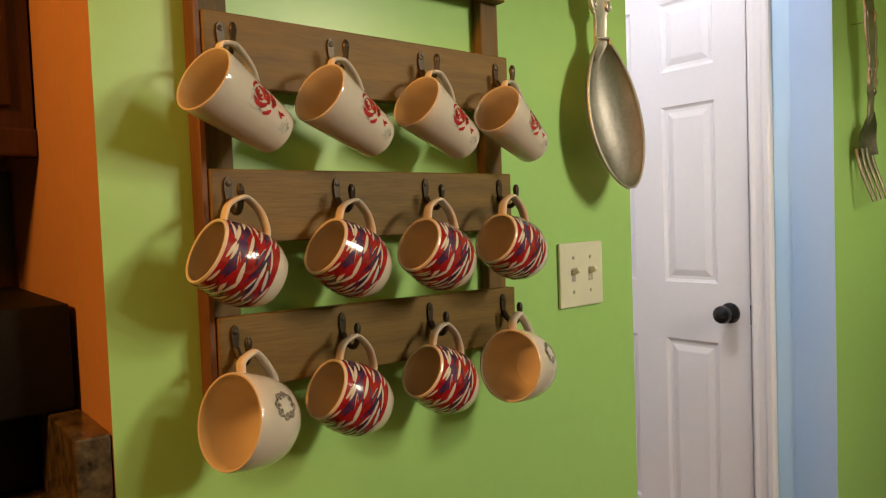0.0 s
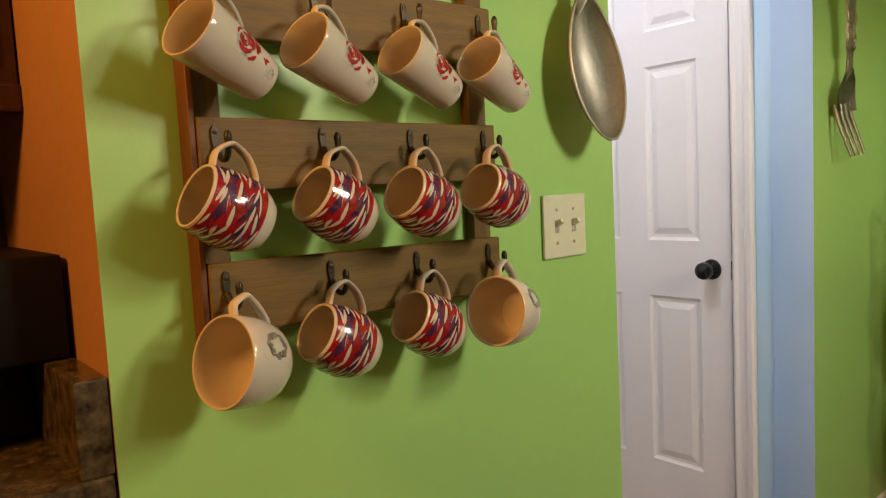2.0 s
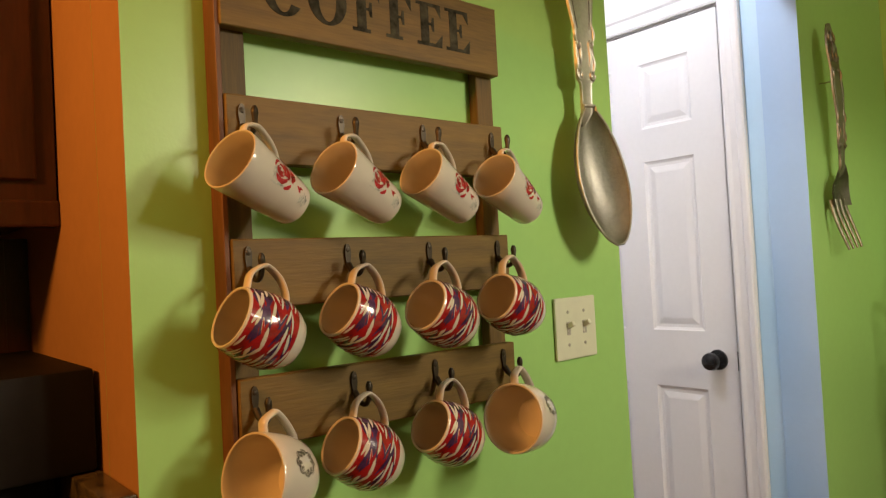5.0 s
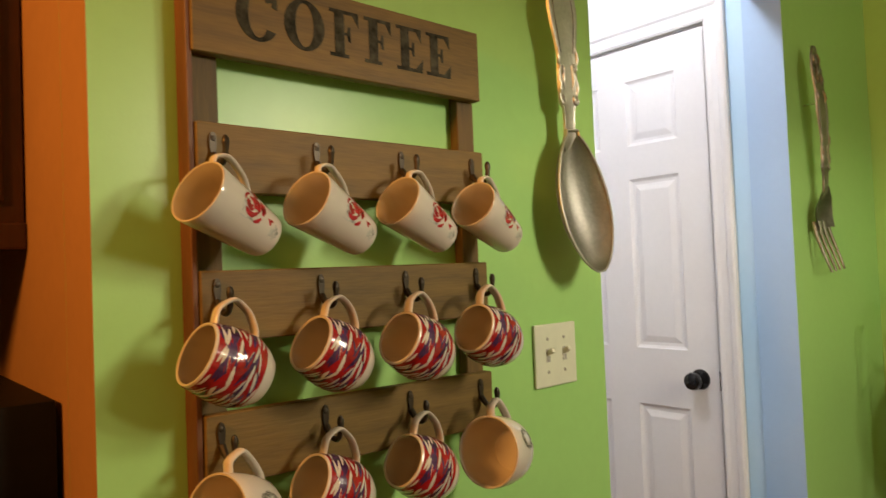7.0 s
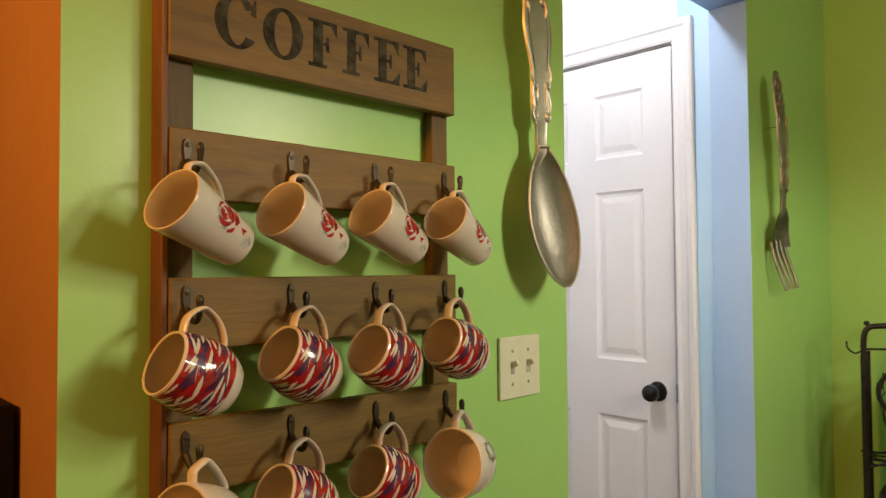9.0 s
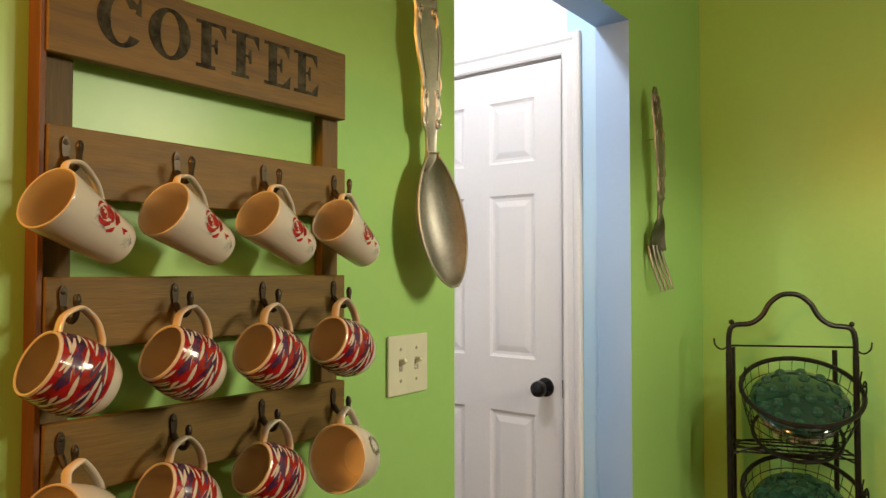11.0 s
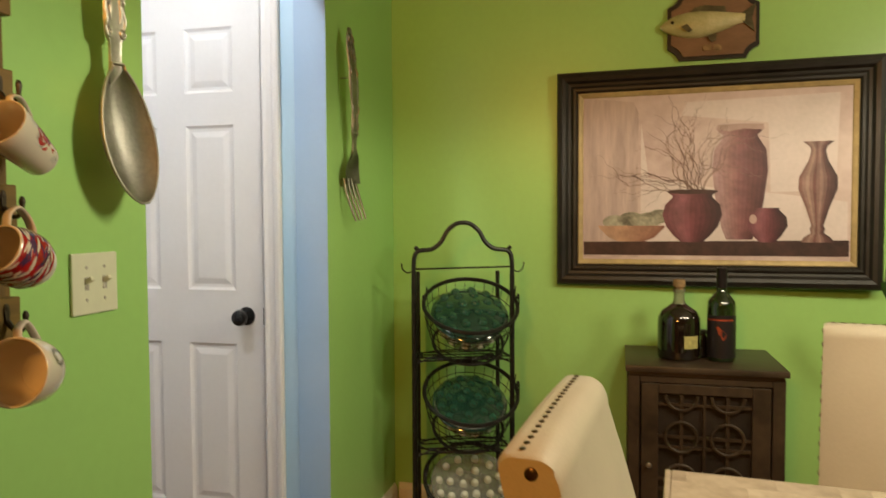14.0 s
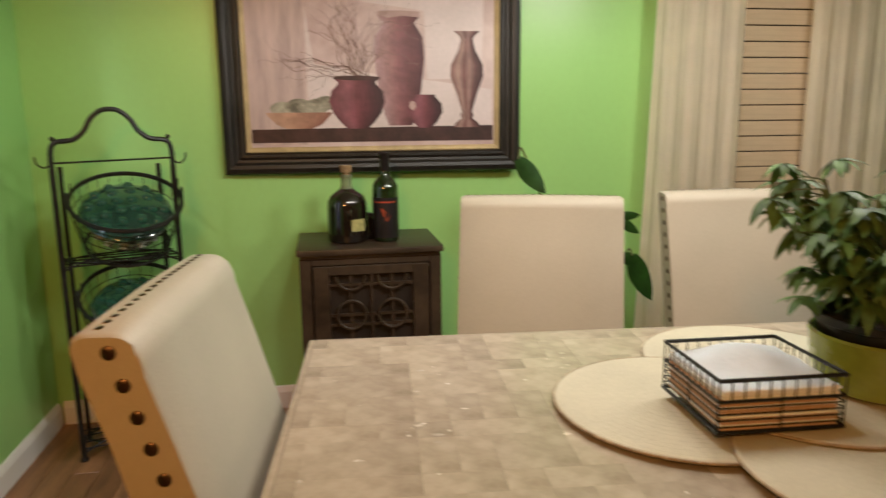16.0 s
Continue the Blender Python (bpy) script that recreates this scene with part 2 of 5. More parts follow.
structure("wall_south", box(-3.0, EAST, -4.1, -4.0, 0, TOP), GREEN, "plain green painted wall closing the room", "wall")
structure("wall_west", box(-3.1, -3.0, -4.0, 3.9, 0, TOP), ORANGE, "plain orange painted wall closing the kitchen", "wall")
structure("wall_kitchen_north", box(-3.0, 0.275, 3.9, 4.0, 0, TOP), ORANGE, "plain orange painted wall closing the kitchen", "wall")

# hall wall with the door, and its casing
DOOR_X, DOOR_Y0, DOOR_W, DOOR_H = 2.148, 1.243, 0.715, 2.045
structure("wall_hall_east_1", box(2.150, 2.25, WALL_Y + WALL_T + 0.001, DOOR_Y0 - 0.02, 0, TOP), HALL_BLUE, "light blue hall wall beside the door", "wall")
structure("wall_hall_east_2", box(2.150, 2.25, DOOR_Y0 + DOOR_W + 0.02, 3.2, 0, TOP), HALL_BLUE, "light blue hall wall past the door", "wall")
# white colour stands in for the bulb's overexposure over the door
structure("wall_hall_east_3", box(2.150, 2.25, DOOR_Y0 - 0.02, DOOR_Y0 + DOOR_W + 0.02, DOOR_H + 0.03, TOP), HALL_WHITE, "hall wall over the door, its overexposure put in as white", "wall")


def baseboard(x0, y0, x1, y1, nx, ny):
    """Along a wall from one point to the other; (nx, ny) looks into the room."""
    d = Vector((x1 - x0, y1 - y0, 0))
    m = Matrix(((d.normalized().x, -nx, 0, x0), (d.normalized().y, -ny, 0, y0), (0, 0, 1, 0), (0, 0, 0, 1)))
    bm = bmesh.new()
    prof = [(0, 0), (-0.015, 0), (-0.015, 0.07), (-0.010, 0.082), (-0.006, 0.09), (0, 0.095)]
    a = [bm.verts.new(m @ Vector((0, p, z))) for p, z in prof]
    b = [bm.verts.new(m @ Vector((d.length, p, z))) for p, z in prof]
    for i in range(len(prof)):
        j = (i + 1) % len(prof)
        bm.faces.new((a[i], a[j], b[j], b[i]))
    bm.faces.new(a), bm.faces.new(b)
    structure("baseboard", bm, WHITE, "white painted wooden baseboard", "baseboard")


baseboard(0.275, 0.999, JAMB_L, 0.999, 0, -1)
baseboard(JAMB_R, 0.999, EAST - 0.016, 0.999, 0, -1)
baseboard(EAST - 0.001, 0.98, EAST - 0.001, -3.98, -1, 0)


def hall_door():
    door = group("door_1", pose(DOOR_X, DOOR_Y0, 0.0), "white six-panel interior door, closed, with a black knob", "door", kind="structure")
    # y runs along the door from its latch side, x into the hall is negative
    cols = [(0.108, 0.298), (0.412, 0.602)]
    rows = [(0.235, 0.815), (1.005, 1.585), (1.700, 1.925)]
    bm = bmesh.new()
    ys = sorted({0.003, DOOR_W - 0.003, *[v for c in cols for v in c]})
    zs = sorted({0.008, DOOR_H - 0.004, *[v for r in rows for v in r]})
    for i in range(len(ys) - 1):
        for j in range(len(zs) - 1):
            panel = (ys[i], ys[i + 1]) in cols and (zs[j], zs[j + 1]) in rows
            y0, y1, z0, z1 = ys[i], ys[i + 1], zs[j], zs[j + 1]
            if not panel:
                bm.faces.new([bm.verts.new((0, y, z)) for y, z in ((y0, z0), (y1, z0), (y1, z1), (y0, z1))])
                continue
            steps = [(0, 0), (0.003, 0.0030), (0.010, 0.0068), (0.020, 0.0074), (0.038, 0.0026), (0.042, 0.0018)]
            loops = []
            for inset, d in steps:
                loops.append([bm.verts.new((d, y, z)) for y, z in ((y0 + inset, z0 + inset), (y1 - inset, z0 + inset), (y1 - inset, z1 - inset), (y0 + inset, z1 - inset))])
            for a, b in zip(loops, loops[1:]):
                for k in range(4):
                    bm.faces.new((a[k], a[(k + 1) % 4], b[(k + 1) % 4], b[k]))
            bm.faces.new(loops[-1])
    bmesh.ops.remove_doubles(bm, verts=bm.verts, dist=0.0001)
    part("leaf", bm, WHITE, door)
    part("leaf_core", box(0.012, 0.040, 0.003, DOOR_W - 0.003, 0.008, DOOR_H - 0.004), WHITE, door)
    knob = part("knob", lathe([(0, -0.066), (0.016, -0.065), (0.026, -0.058), (0.0285, -0.046), (0.025, -0.034), (0.014, -0.026), (0.0115, -0.010),
                               (0.016, -0.008), (0.031, -0.006), (0.033, -0.001), (0.033, 0.002), (0, 0.002)], 28), BLACK_GLOSS, door, "black glossy round knob", True)
    knob.matrix_basis = pose(0, 0.068, 0.915, 0, 90, 0)
    part("latch_plate", box(-0.002, 0.012, 0.0, 0.0028, 0.885, 0.945), BRONZE, door, "dark metal latch plate")
    casings = group("door_casing", pose(0, 0, 0), "white moulded wooden door casing", "trim", kind="structure")
    prof = [(0.0, 0.004), (0.0, 0.012), (0.008, 0.016), (0.020, 0.013), (0.040, 0.013), (0.048, 0.019), (0.062, 0.021), (0.068, 0.017), (0.068, 0.0)]

    def moulding(name, start, along, out, length):
        bm = bmesh.new()
        ends = []
        for s in (0, 1):
            ends.append([bm.verts.new(Vector(start) + Vector(along) * (length * s + (w if name == "jamb_casing" and s else (-w if name == "head_casing" and not s else (w if name == "head_casing" else 0)))) + Vector(out) * w + Vector((-d, 0, 0))) for w, d in prof])
        a, b = ends
        for i in range(len(prof)):
            j = (i + 1) % len(prof)
            bm.faces.new((a[i], a[j], b[j], b[i]))
        bm.faces.new(a), bm.faces.new(b)
        part(name, bm, WHITE, casings)

    x = 2.149
    moulding("jamb_casing", (x, DOOR_Y0 - 0.006, 0), (0, 0, 1), (0, -1, 0), DOOR_H + 0.006)
    moulding("jamb_casing", (x, DOOR_Y0 + DOOR_W + 0.006, 0), (0, 0, 1), (0, 1, 0), DOOR_H + 0.006)
    moulding("head_casing", (x, DOOR_Y0 - 0.006, DOOR_H + 0.006), (0, 1, 0), (0, 0, 1), DOOR_W + 0.012)
    part("stop", box(2.1495, 2.19, DOOR_Y0 - 0.018, DOOR_Y0 - 0.0005, 0, DOOR_H + 0.02), WHITE, casings)
    part("stop", box(2.1495, 2.19, DOOR_Y0 + DOOR_W + 0.0005, DOOR_Y0 + DOOR_W + 0.018, 0, DOOR_H + 0.02), WHITE, casings)
    part("stop", box(2.1495, 2.19, DOOR_Y0, DOOR_Y0 + DOOR_W, DOOR_H + 0.0005, DOOR_H + 0.02), WHITE, casings)


hall_door()


# ---- the mug rack ----
def serif_letter(ch):
    """Outlines, in units of the cap height, of one capital with slab feet; returns polygons and width."""
    S, T = 0.24, 0.075

    def rect(x0, x1, z0, z1):
        return [(x0, z0), (x1, z0), (x1, z1), (x0, z1)]

    if ch in "EF":
        w = 0.74
        out = [rect(0.12, 0.12 + S, T, 1 - T), rect(0.0, w if ch == "E" else 0.46, 0, T), rect(0.0, w - 0.02, 1 - T, 1),
               rect(0.12 + S, 0.50, 0.48, 0.54), [(0.46, 0.35), (0.515, 0.35), (0.515, 0.67), (0.46, 0.67), (0.42, 0.51)],
               [(w - 0.17, 1 - T), (w - 0.02, 0.70), (w - 0.02, 1 - T)]]
        if ch == "E":
            out.append([(w - 0.2, T), (w, T), (w + 0.03, 0.32)])
        return out, w
    out, n = [], 44
    gap = 0.62 if ch == "C" else 0.0
    for i in range(n):
        a0, a1 = gap + (2 * math.pi - 2 * gap) * i / n, gap + (2 * math.pi - 2 * gap) * (i + 1) / n
        quad = []
        for a, inner in ((a0, 0), (a1, 0), (a1, 1), (a0, 1)):
            rx, rz = (0.46, 0.52) if not inner else (0.46 - S * 1.05, 0.52 - T)
            quad.append((0.46 + rx * math.cos(a), 0.5 + rz * math.sin(a)))
        out.append(quad)
    if ch == "C":
        out.append([(0.74, 0.70), (0.86, 0.66), (0.86, 1.0), (0.82, 1.0)])
    return out, 0.92 if ch == "O" else 0.88


def coffee_rack():
    rack = group("mug_rack", pose(0.38, 0.999, 1.04), "weathered brown wooden mug rack lettered COFFEE, hung on the green wall", "mug rack")
    W = 0.476
    for x0 in (0.002, W - 0.036):
        part("stile", box(x0, x0 + 0.036, -0.020, -0.0005, -0.012, 0.640, 0.0015), OLD_WOOD, rack)
    part("edge_strip", box(-0.006, 0.0015, -0.0335, -0.0008, -0.014, 0.646, 0.001), EDGE_WOOD, rack, "reddish brown wooden side strip")
    board_z = [(0.006, 0.092), (0.182, 0.268), (0.362, 0.446)]
    for z0, z1 in board_z:
        rail = part("rail", box(0.002, W, -0.038, -0.0205, z0, z1, 0.0015), OLD_WOOD_H, rack)
        if z0 < 0.1:
            # the lowest board is nailed on askew, its left end a little high
            rail.matrix_basis = Matrix.Translation((W, 0, z0)) @ Matrix.Rotation(0.013, 4, "Y") @ Matrix.Translation((-W, 0, -z0))
    sign = part("sign_board", box(0.0, W, -0.038, -0.0205, 0.530, 0.642, 0.0015), OLD_WOOD_H, rack, "weathered board with faded black lettering")
    cap, x = 0.066, 0.056
    for ch in "COFFEE":
        polys, w = serif_letter(ch)
        bm = bmesh.new()
        for k, poly in enumerate(polys):
            add_prism(bm, [(p * cap, q * cap) for p, q in poly], 0.0004, Matrix.Translation((x, -0.0386 - 0.00002 * (k % 3), 0.557)))
        part("letter_" + ch.lower(), bm, INK, sign)
        x += w * cap + 0.0085
    # hooks: an oval plate, a long upper prong and a short lower one
    meshes = None
    for row, (z, dz) in enumerate(((0.434, 0.0), (0.259, 0.0), (0.083, 0.0))):
        for i in range(4):
            at = (0.021 + 0.1425 * i, -0.0385, z + (0.006 * (1 - 0.3 * i) if row == 2 else 0.0))
            if meshes is None:
                hook = part("hook", prism([(0.0060 * math.sin(a) * (0.72 + 0.28 * math.cos(a)), -0.017 + 0.017 * math.cos(a)) for a in (2 * math.pi * k / 20 for k in range(20))], -0.003), BRONZE, rack)
                prong = part("prong", tube(curve([(0, -0.002, -0.028), (0, -0.014, -0.039), (0, -0.027, -0.041), (0, -0.036, -0.031), (0, -0.037, -0.010)], 5), [0.0050, 0.0048, 0.0046, 0.0044, 0.0042] + [0.0036] * 11 + [0.0034, 0.0038, 0.0046, 0.0044, 0.0022], 8), BRONZE, hook, smooth=True)
                sc = part("screw", lathe([(0, 0.0015), (0.003, 0.001), (0.0036, 0)], 10), BRONZE, hook)
                sc.matrix_basis = pose(0, -0.003, -0.008, 90, 0, 0)
                hook.matrix_basis = Matrix.Translation(at)
                meshes = hook
            else:
                copy_thing(meshes, Matrix.Translation(at))


coffee_rack()


# ---- mugs ----
def on_side(profile, z):
    """Radius of the outer side at height z."""
    for (r0, z0), (r1, z1) in zip(profile, profile[1:]):
        if z0 <= z <= z1 and z1 > z0:
            return r0 + (r1 - r0) * (z - z0) / (z1 - z0)
    return profile[-1][0]


def add_patch(bm, profile, outline, lift, slot=0):
    """A flat outline of (angle, height) laid on the mug's side, as a fan."""
    cx = sum(p[0] for p in outline) / len(outline)
    cz = sum(p[1] for p in outline) / len(outline)
    vs = []
    for a, z in [(cx, cz)] + outline:
        r = on_side(profile, z) + lift
        vs.append(bm.verts.new((r * math.cos(a), r * math.sin(a), z)))
    for i in range(1, len(vs)):
        f = bm.faces.new((vs[0], vs[i], vs[i % (len(vs) - 1) + 1]))
        f.material_index = slot


def mug_body(outer, wall, slots=None):
    inner = [(max(r - wall, 0.004), z) for r, z in outer if z > wall * 2]
    inner = inner[::-1] + [(inner[0][0] * 0.75, wall * 1.3), (0, wall * 1.2)]
    rim_r, rim_z = outer[-1]
    prof = [(0, 0.001), (outer[0][0] * 0.85, 0.0)] + outer + [(rim_r - wall * 0.2, rim_z + wall * 0.35), (rim_r - wall * 0.7, rim_z + wall * 0.35)] + inner
    full = [0] * (len(prof) - 1)
    if slots:
        for i in range(len(outer) - 1):
            full[i + 2] = slots[i]
    return lathe(prof, 56, full)


def mug_handle(outer, z0, z1, reach, thick, wide):
    r0, r1 = on_side(outer, z0), on_side(outer, z1)
    pts = curve([(r1 - 0.0012, 0, z1), (r1 + reach * 0.50, 0, z1 + 0.001), (r1 + reach * 0.93, 0, z1 - 0.010), (r1 + reach, 0, z1 * 0.62 + z0 * 0.38),
                 ((r0 + r1) / 2 + reach * 0.74, 0, z0 + 0.014), (r0 + reach * 0.28, 0, z0 + 0.001), (r0 - 0.0012, 0, z0 - 0.003)], 7)
    return tube(pts, thick * wide, 14, squash=1 / wide, across=(0, 1, 0))


TALL = [(0.0259, 0.0), (0.0274, 0.003), (0.0288, 0.0115), (0.0312, 0.0336), (0.0338, 0.0595), (0.0361, 0.0845), (0.0379, 0.1056)]
BARREL = [(0.0270, 0.0), (0.0310, 0.003), (0.0375, 0.014), (0.0415, 0.026), (0.0430, 0.038), (0.0428, 0.050), (0.0410, 0.062), (0.0388, 0.072), (0.0366, 0.084)]
WIDE = [(0.0290, 0.0), (0.0350, 0.0035), (0.0440, 0.0158), (0.0485, 0.0298), (0.0508, 0.0456), (0.0514, 0.0597), (0.0512, 0.0720)]


def tall_mug():
    mug = group("tall_mug", Matrix(), "tall white tapered mug with a red rose, hung by its handle", "mug", "mugs on the rack")
    part("body", mug_body(TALL, 0.0032), GLAZE, mug, smooth=True)
    part("handle", mug_handle(TALL, 0.042, 0.098, 0.022, 0.0027, 2.1), GLAZE, mug, smooth=True).matrix_basis = pose(0, 0, 0, 0, 0, -15)
    rng = random.Random(4)
    bm = bmesh.new()

    def blob(a, z, ra, rz, slot, rough=0.25, lift=0.0003):
        out, ph = [], rng.uniform(0, 6)
        for k in range(16):
            t = 2 * math.pi * k / 16
            q = 1 + rough * math.sin(3 * t + ph) + rough * 0.6 * math.sin(5 * t - ph) + rng.uniform(-0.1, 0.1)
            out.append((a + ra * q * math.cos(t), z + rz * q * math.sin(t)))
        add_patch(bm, TALL, out, lift, slot)

    c = -1.68
    def petal(a0, z0, rad, t0, t1, wide, lift):
        # a curved tapering brush mark round (a0, z0)
        n, rows = 12, []
        for k in range(n + 1):
            t = t0 + (t1 - t0) * k / n
            w = wide * (0.12 + math.sin(math.pi * k / n) ** 0.7) * (1 + rng.uniform(-0.18, 0.18))
            row = []
            for q in (rad - w, rad, rad + w):
                z = z0 + q * math.sin(t)
                r = on_side(TALL, z) + lift
                ang = c + a0 + q * math.cos(t) / r
                row.append(bm.verts.new((r * math.cos(ang), r * math.sin(ang), z)))
            rows.append(row)
        for p, q in zip(rows, rows[1:]):
            for j in range(2):
                bm.faces.new((p[j], p[j + 1], q[j + 1], q[j]))

    # a whorl of curved petals with white between them, two fuller outer petals and a bud lower down
    for k, (a, z, rad, t0, t1, wide) in enumerate(((0.0, 0.060, 0.0030, 0.3, 5.2, 0.0013), (0.02, 0.059, 0.0068, 1.0, 3.9, 0.0016), (0.0, 0.060, 0.0070, 4.1, 6.9, 0.0017),
                                                  (-0.02, 0.058, 0.0112, 2.2, 4.4, 0.0021), (0.0, 0.057, 0.0110, 4.6, 6.3, 0.0026), (0.02, 0.060, 0.0112, 0.2, 1.7, 0.0012),
                                                  (0.05, 0.053, 0.0150, 4.3, 5.6, 0.0028), (-0.10, 0.053, 0.0140, 3.4, 4.4, 0.0016), (0.12, 0.056, 0.0135, 5.6, 6.6, 0.0022))):
        petal(a, z, rad, t0, t1, wide * 1.4, 0.0003 + 0.00003 * k)
    blob(c + 0.02, 0.0475, 0.17, 0.0042, 0, 0.30, lift=0.00065)
    blob(c + 0.22, 0.050, 0.09, 0.0034, 0, 0.30, lift=0.0007)
    blob(c - 0.10, 0.024, 0.11, 0.0034, 0, 0.38)
    blob(c - 0.03, 0.0205, 0.05, 0.0022, 0)
    for k in range(9):
        blob(c - 0.40 + rng.uniform(-0.16, 0.2), 0.008 + 0.0014 * k, 0.15, 0.0009, 2, 0.4)
    for k in range(7):
        blob(c - 0.12 + rng.uniform(-0.12, 0.12), 0.072 - 0.0012 * k, 0.20, 0.0005, 2, 0.3)
        blob(c - 0.46 - 0.015 * k, 0.052 + 0.0022 * k, 0.018, 0.0050, 2, 0.3)
    part("rose_print", bm, (ROSE, GLAZE, GREY_PRINT), mug, "red rose transfer with grey leaves")
    return mug


def barrel_mug():
    mug = group("barrel_mug", Matrix(), "white barrel mug with red and violet strokes, hung by its handle", "mug", "mugs on the rack")
    part("body", mug_body(BARREL, 0.0034), GLAZE, mug, smooth=True)
    part("handle", mug_handle(BARREL, 0.025, 0.0765, 0.035, 0.0030, 2.5), GLAZE, mug, smooth=True)
    rng = random.Random(9)
    bm = bmesh.new()

    def stroke(a, z, la, lz, width, slot, lift):
        # a tapered slanted brush mark that follows the curved side
        n, rows, bend = 14, [], rng.uniform(-0.3, 0.3)
        for k in range(n + 1):
            t = k / n
            w = width * (0.08 + math.sin(math.pi * t) ** 0.65) * (1 + rng.uniform(-0.12, 0.12))
            zc = z + lz * (t - 0.5) + bend * lz * (t - 0.5) ** 2
            row = []
            for side in (-1, 0, 1):
                q = min(0.0822, max(0.0205, zc + side * w))
                r, ang = on_side(BARREL, q) + lift, a + la * (t - 0.5)
                row.append(bm.verts.new((r * math.cos(ang), r * math.sin(ang), q)))
            rows.append(row)
        for p, q in zip(rows, rows[1:]):
            for j in range(2):
                bm.faces.new((p[j], p[j + 1], q[j + 1], q[j])).material_index = slot

    # a red ground, violet marks towards the handle and the rim, then slanted white gaps crossed by thin red marks
    heights = [0.0205] + [z for r, z in BARREL if 0.021 < z < 0.082] + [0.0822]
    rings = [[bm.verts.new(((on_side(BARREL, z) + 0.0002) * math.cos(t), (on_side(BARREL, z) + 0.0002) * math.sin(t), z)) for t in (2 * math.pi * j / 56 for j in range(56))] for z in heights]
    for p, q in zip(rings, rings[1:]):
        for j in range(56):
            bm.faces.new((p[j], p[(j + 1) % 56], q[(j + 1) % 56], q[j]))
    for i in range(18):
        # the violet patch under the handle's root
        stroke(rng.uniform(-0.95, -0.10), rng.uniform(0.060, 0.077), rng.uniform(0.35, 0.60), rng.uniform(-0.004, 0.004), rng.uniform(0.0030, 0.0050), 1, 0.0004 + 0.000002 * i)
    for i in range(46):
        stroke(rng.uniform(0, 2 * math.pi), rng.uniform(0.028, 0.078), rng.uniform(0.6, 1.0), rng.choice((-1, 1)) * rng.uniform(0.002, 0.008), rng.uniform(0.0016, 0.0030), 1, 0.00045 + 0.000002 * i)
    k = 0
    for z, n in ((0.0770, 9), (0.0705, 9), (0.0640, 10), (0.0575, 10), (0.0510, 10), (0.0445, 10), (0.0380, 10), (0.0315, 9), (0.0255, 8)):
        turn = rng.uniform(0, 6)
        for i in range(n):
            if rng.random() < 0.84:
                k += 1
                stroke(turn + 2 * math.pi * i / n + rng.uniform(-0.14, 0.14), z + rng.uniform(-0.0022, 0.0022), rng.uniform(0.42, 0.72), rng.choice((-1, -1, 1)) * rng.uniform(0.001, 0.007), rng.uniform(0.0010, 0.0021), 2, 0.0007 + 0.000002 * k)
    for i in range(22):
        stroke(rng.uniform(0, 2 * math.pi), rng.uniform(0.026, 0.079), rng.uniform(0.5, 0.9), rng.choice((-1, -1, 1)) * rng.uniform(0.006, 0.012), rng.uniform(0.0009, 0.0016), 1 if rng.random() < 0.25 else 0, 0.0010 + 0.000002 * i)
    part("brush_pattern", bm, (RED, PURPLE, GLAZE), mug, "glossy red and violet brush strokes", True)
    return mug


def wide_mug():
    mug = group("wide_mug", Matrix(), "wide cream cup with a black scroll emblem, hung by its handle", "mug", "mugs on the rack")
    part("body", mug_body(WIDE, 0.0036), GLAZE, mug, smooth=True)
    part("handle", mug_handle(WIDE, 0.018, 0.062, 0.022, 0.0036, 2.0), GLAZE, mug, smooth=True)
    bm = bmesh.new()
    c, zc = -1.18, 0.038

    def ribbon(pts, w):
        left, right = [], []
        for i, p in enumerate(pts):
            q = (Vector(pts[min(i + 1, len(pts) - 1)]) - Vector(pts[max(i - 1, 0)])).normalized()
            for lst, s in ((left, 1), (right, -1)):
                x, z = p[0] - q.y * w * s, p[1] + q.x * w * s
                r = on_side(WIDE, zc + z) + 0.0004
                a = c + x / r
                lst.append(bm.verts.new((r * math.cos(a), r * math.sin(a), zc + z)))
        for i in range(len(pts) - 1):
            bm.faces.new((left[i], left[i + 1], right[i + 1], right[i]))

    for k in range(8):
        t0 = 2 * math.pi * k / 8
        cx, cz = 0.0104 * math.cos(t0), 0.0104 * math.sin(t0)
        flip = 1 if k % 2 else -1
        pts = []
        for j in range(26):
            th = j / 25 * 3.2 * math.pi
            r = 0.0027 * (1 - 0.82 * j / 25)
            pts.append((cx + r * math.cos(t0 + math.pi + flip * th), cz + r * math.sin(t0 + math.pi + flip * th)))
        ribbon(pts, 0.00036)
    for radius, amp in ((0.0124, 0.0036), (0.0109, 0.0034)):
        ribbon([((radius + amp * abs(math.cos(4 * t)) ** 0.7) * math.cos(t), (radius + amp * abs(math.cos(4 * t)) ** 0.7) * math.sin(t)) for t in (2 * math.pi * j / 128 for j in range(129))], 0.00036)
    part("emblem", bm, INK, mug, "black ring of eight scrolls")
    return mug


def hang(rim, axis, height, spin=0.0):
    """The pose of a mug whose rim's middle is at rim, whose mouth looks along axis and whose handle is upward."""
    n = Vector(axis).normalized()
    x = (Vector((0, 0, 1)) - n * n.z).normalized()
    rot = Matrix((x, n.cross(x), n)).transposed().to_4x4()
    return Matrix.Translation(Vector(rim) - n * height) @ rot @ pose(0, 0, 0, 0, 0, spin)


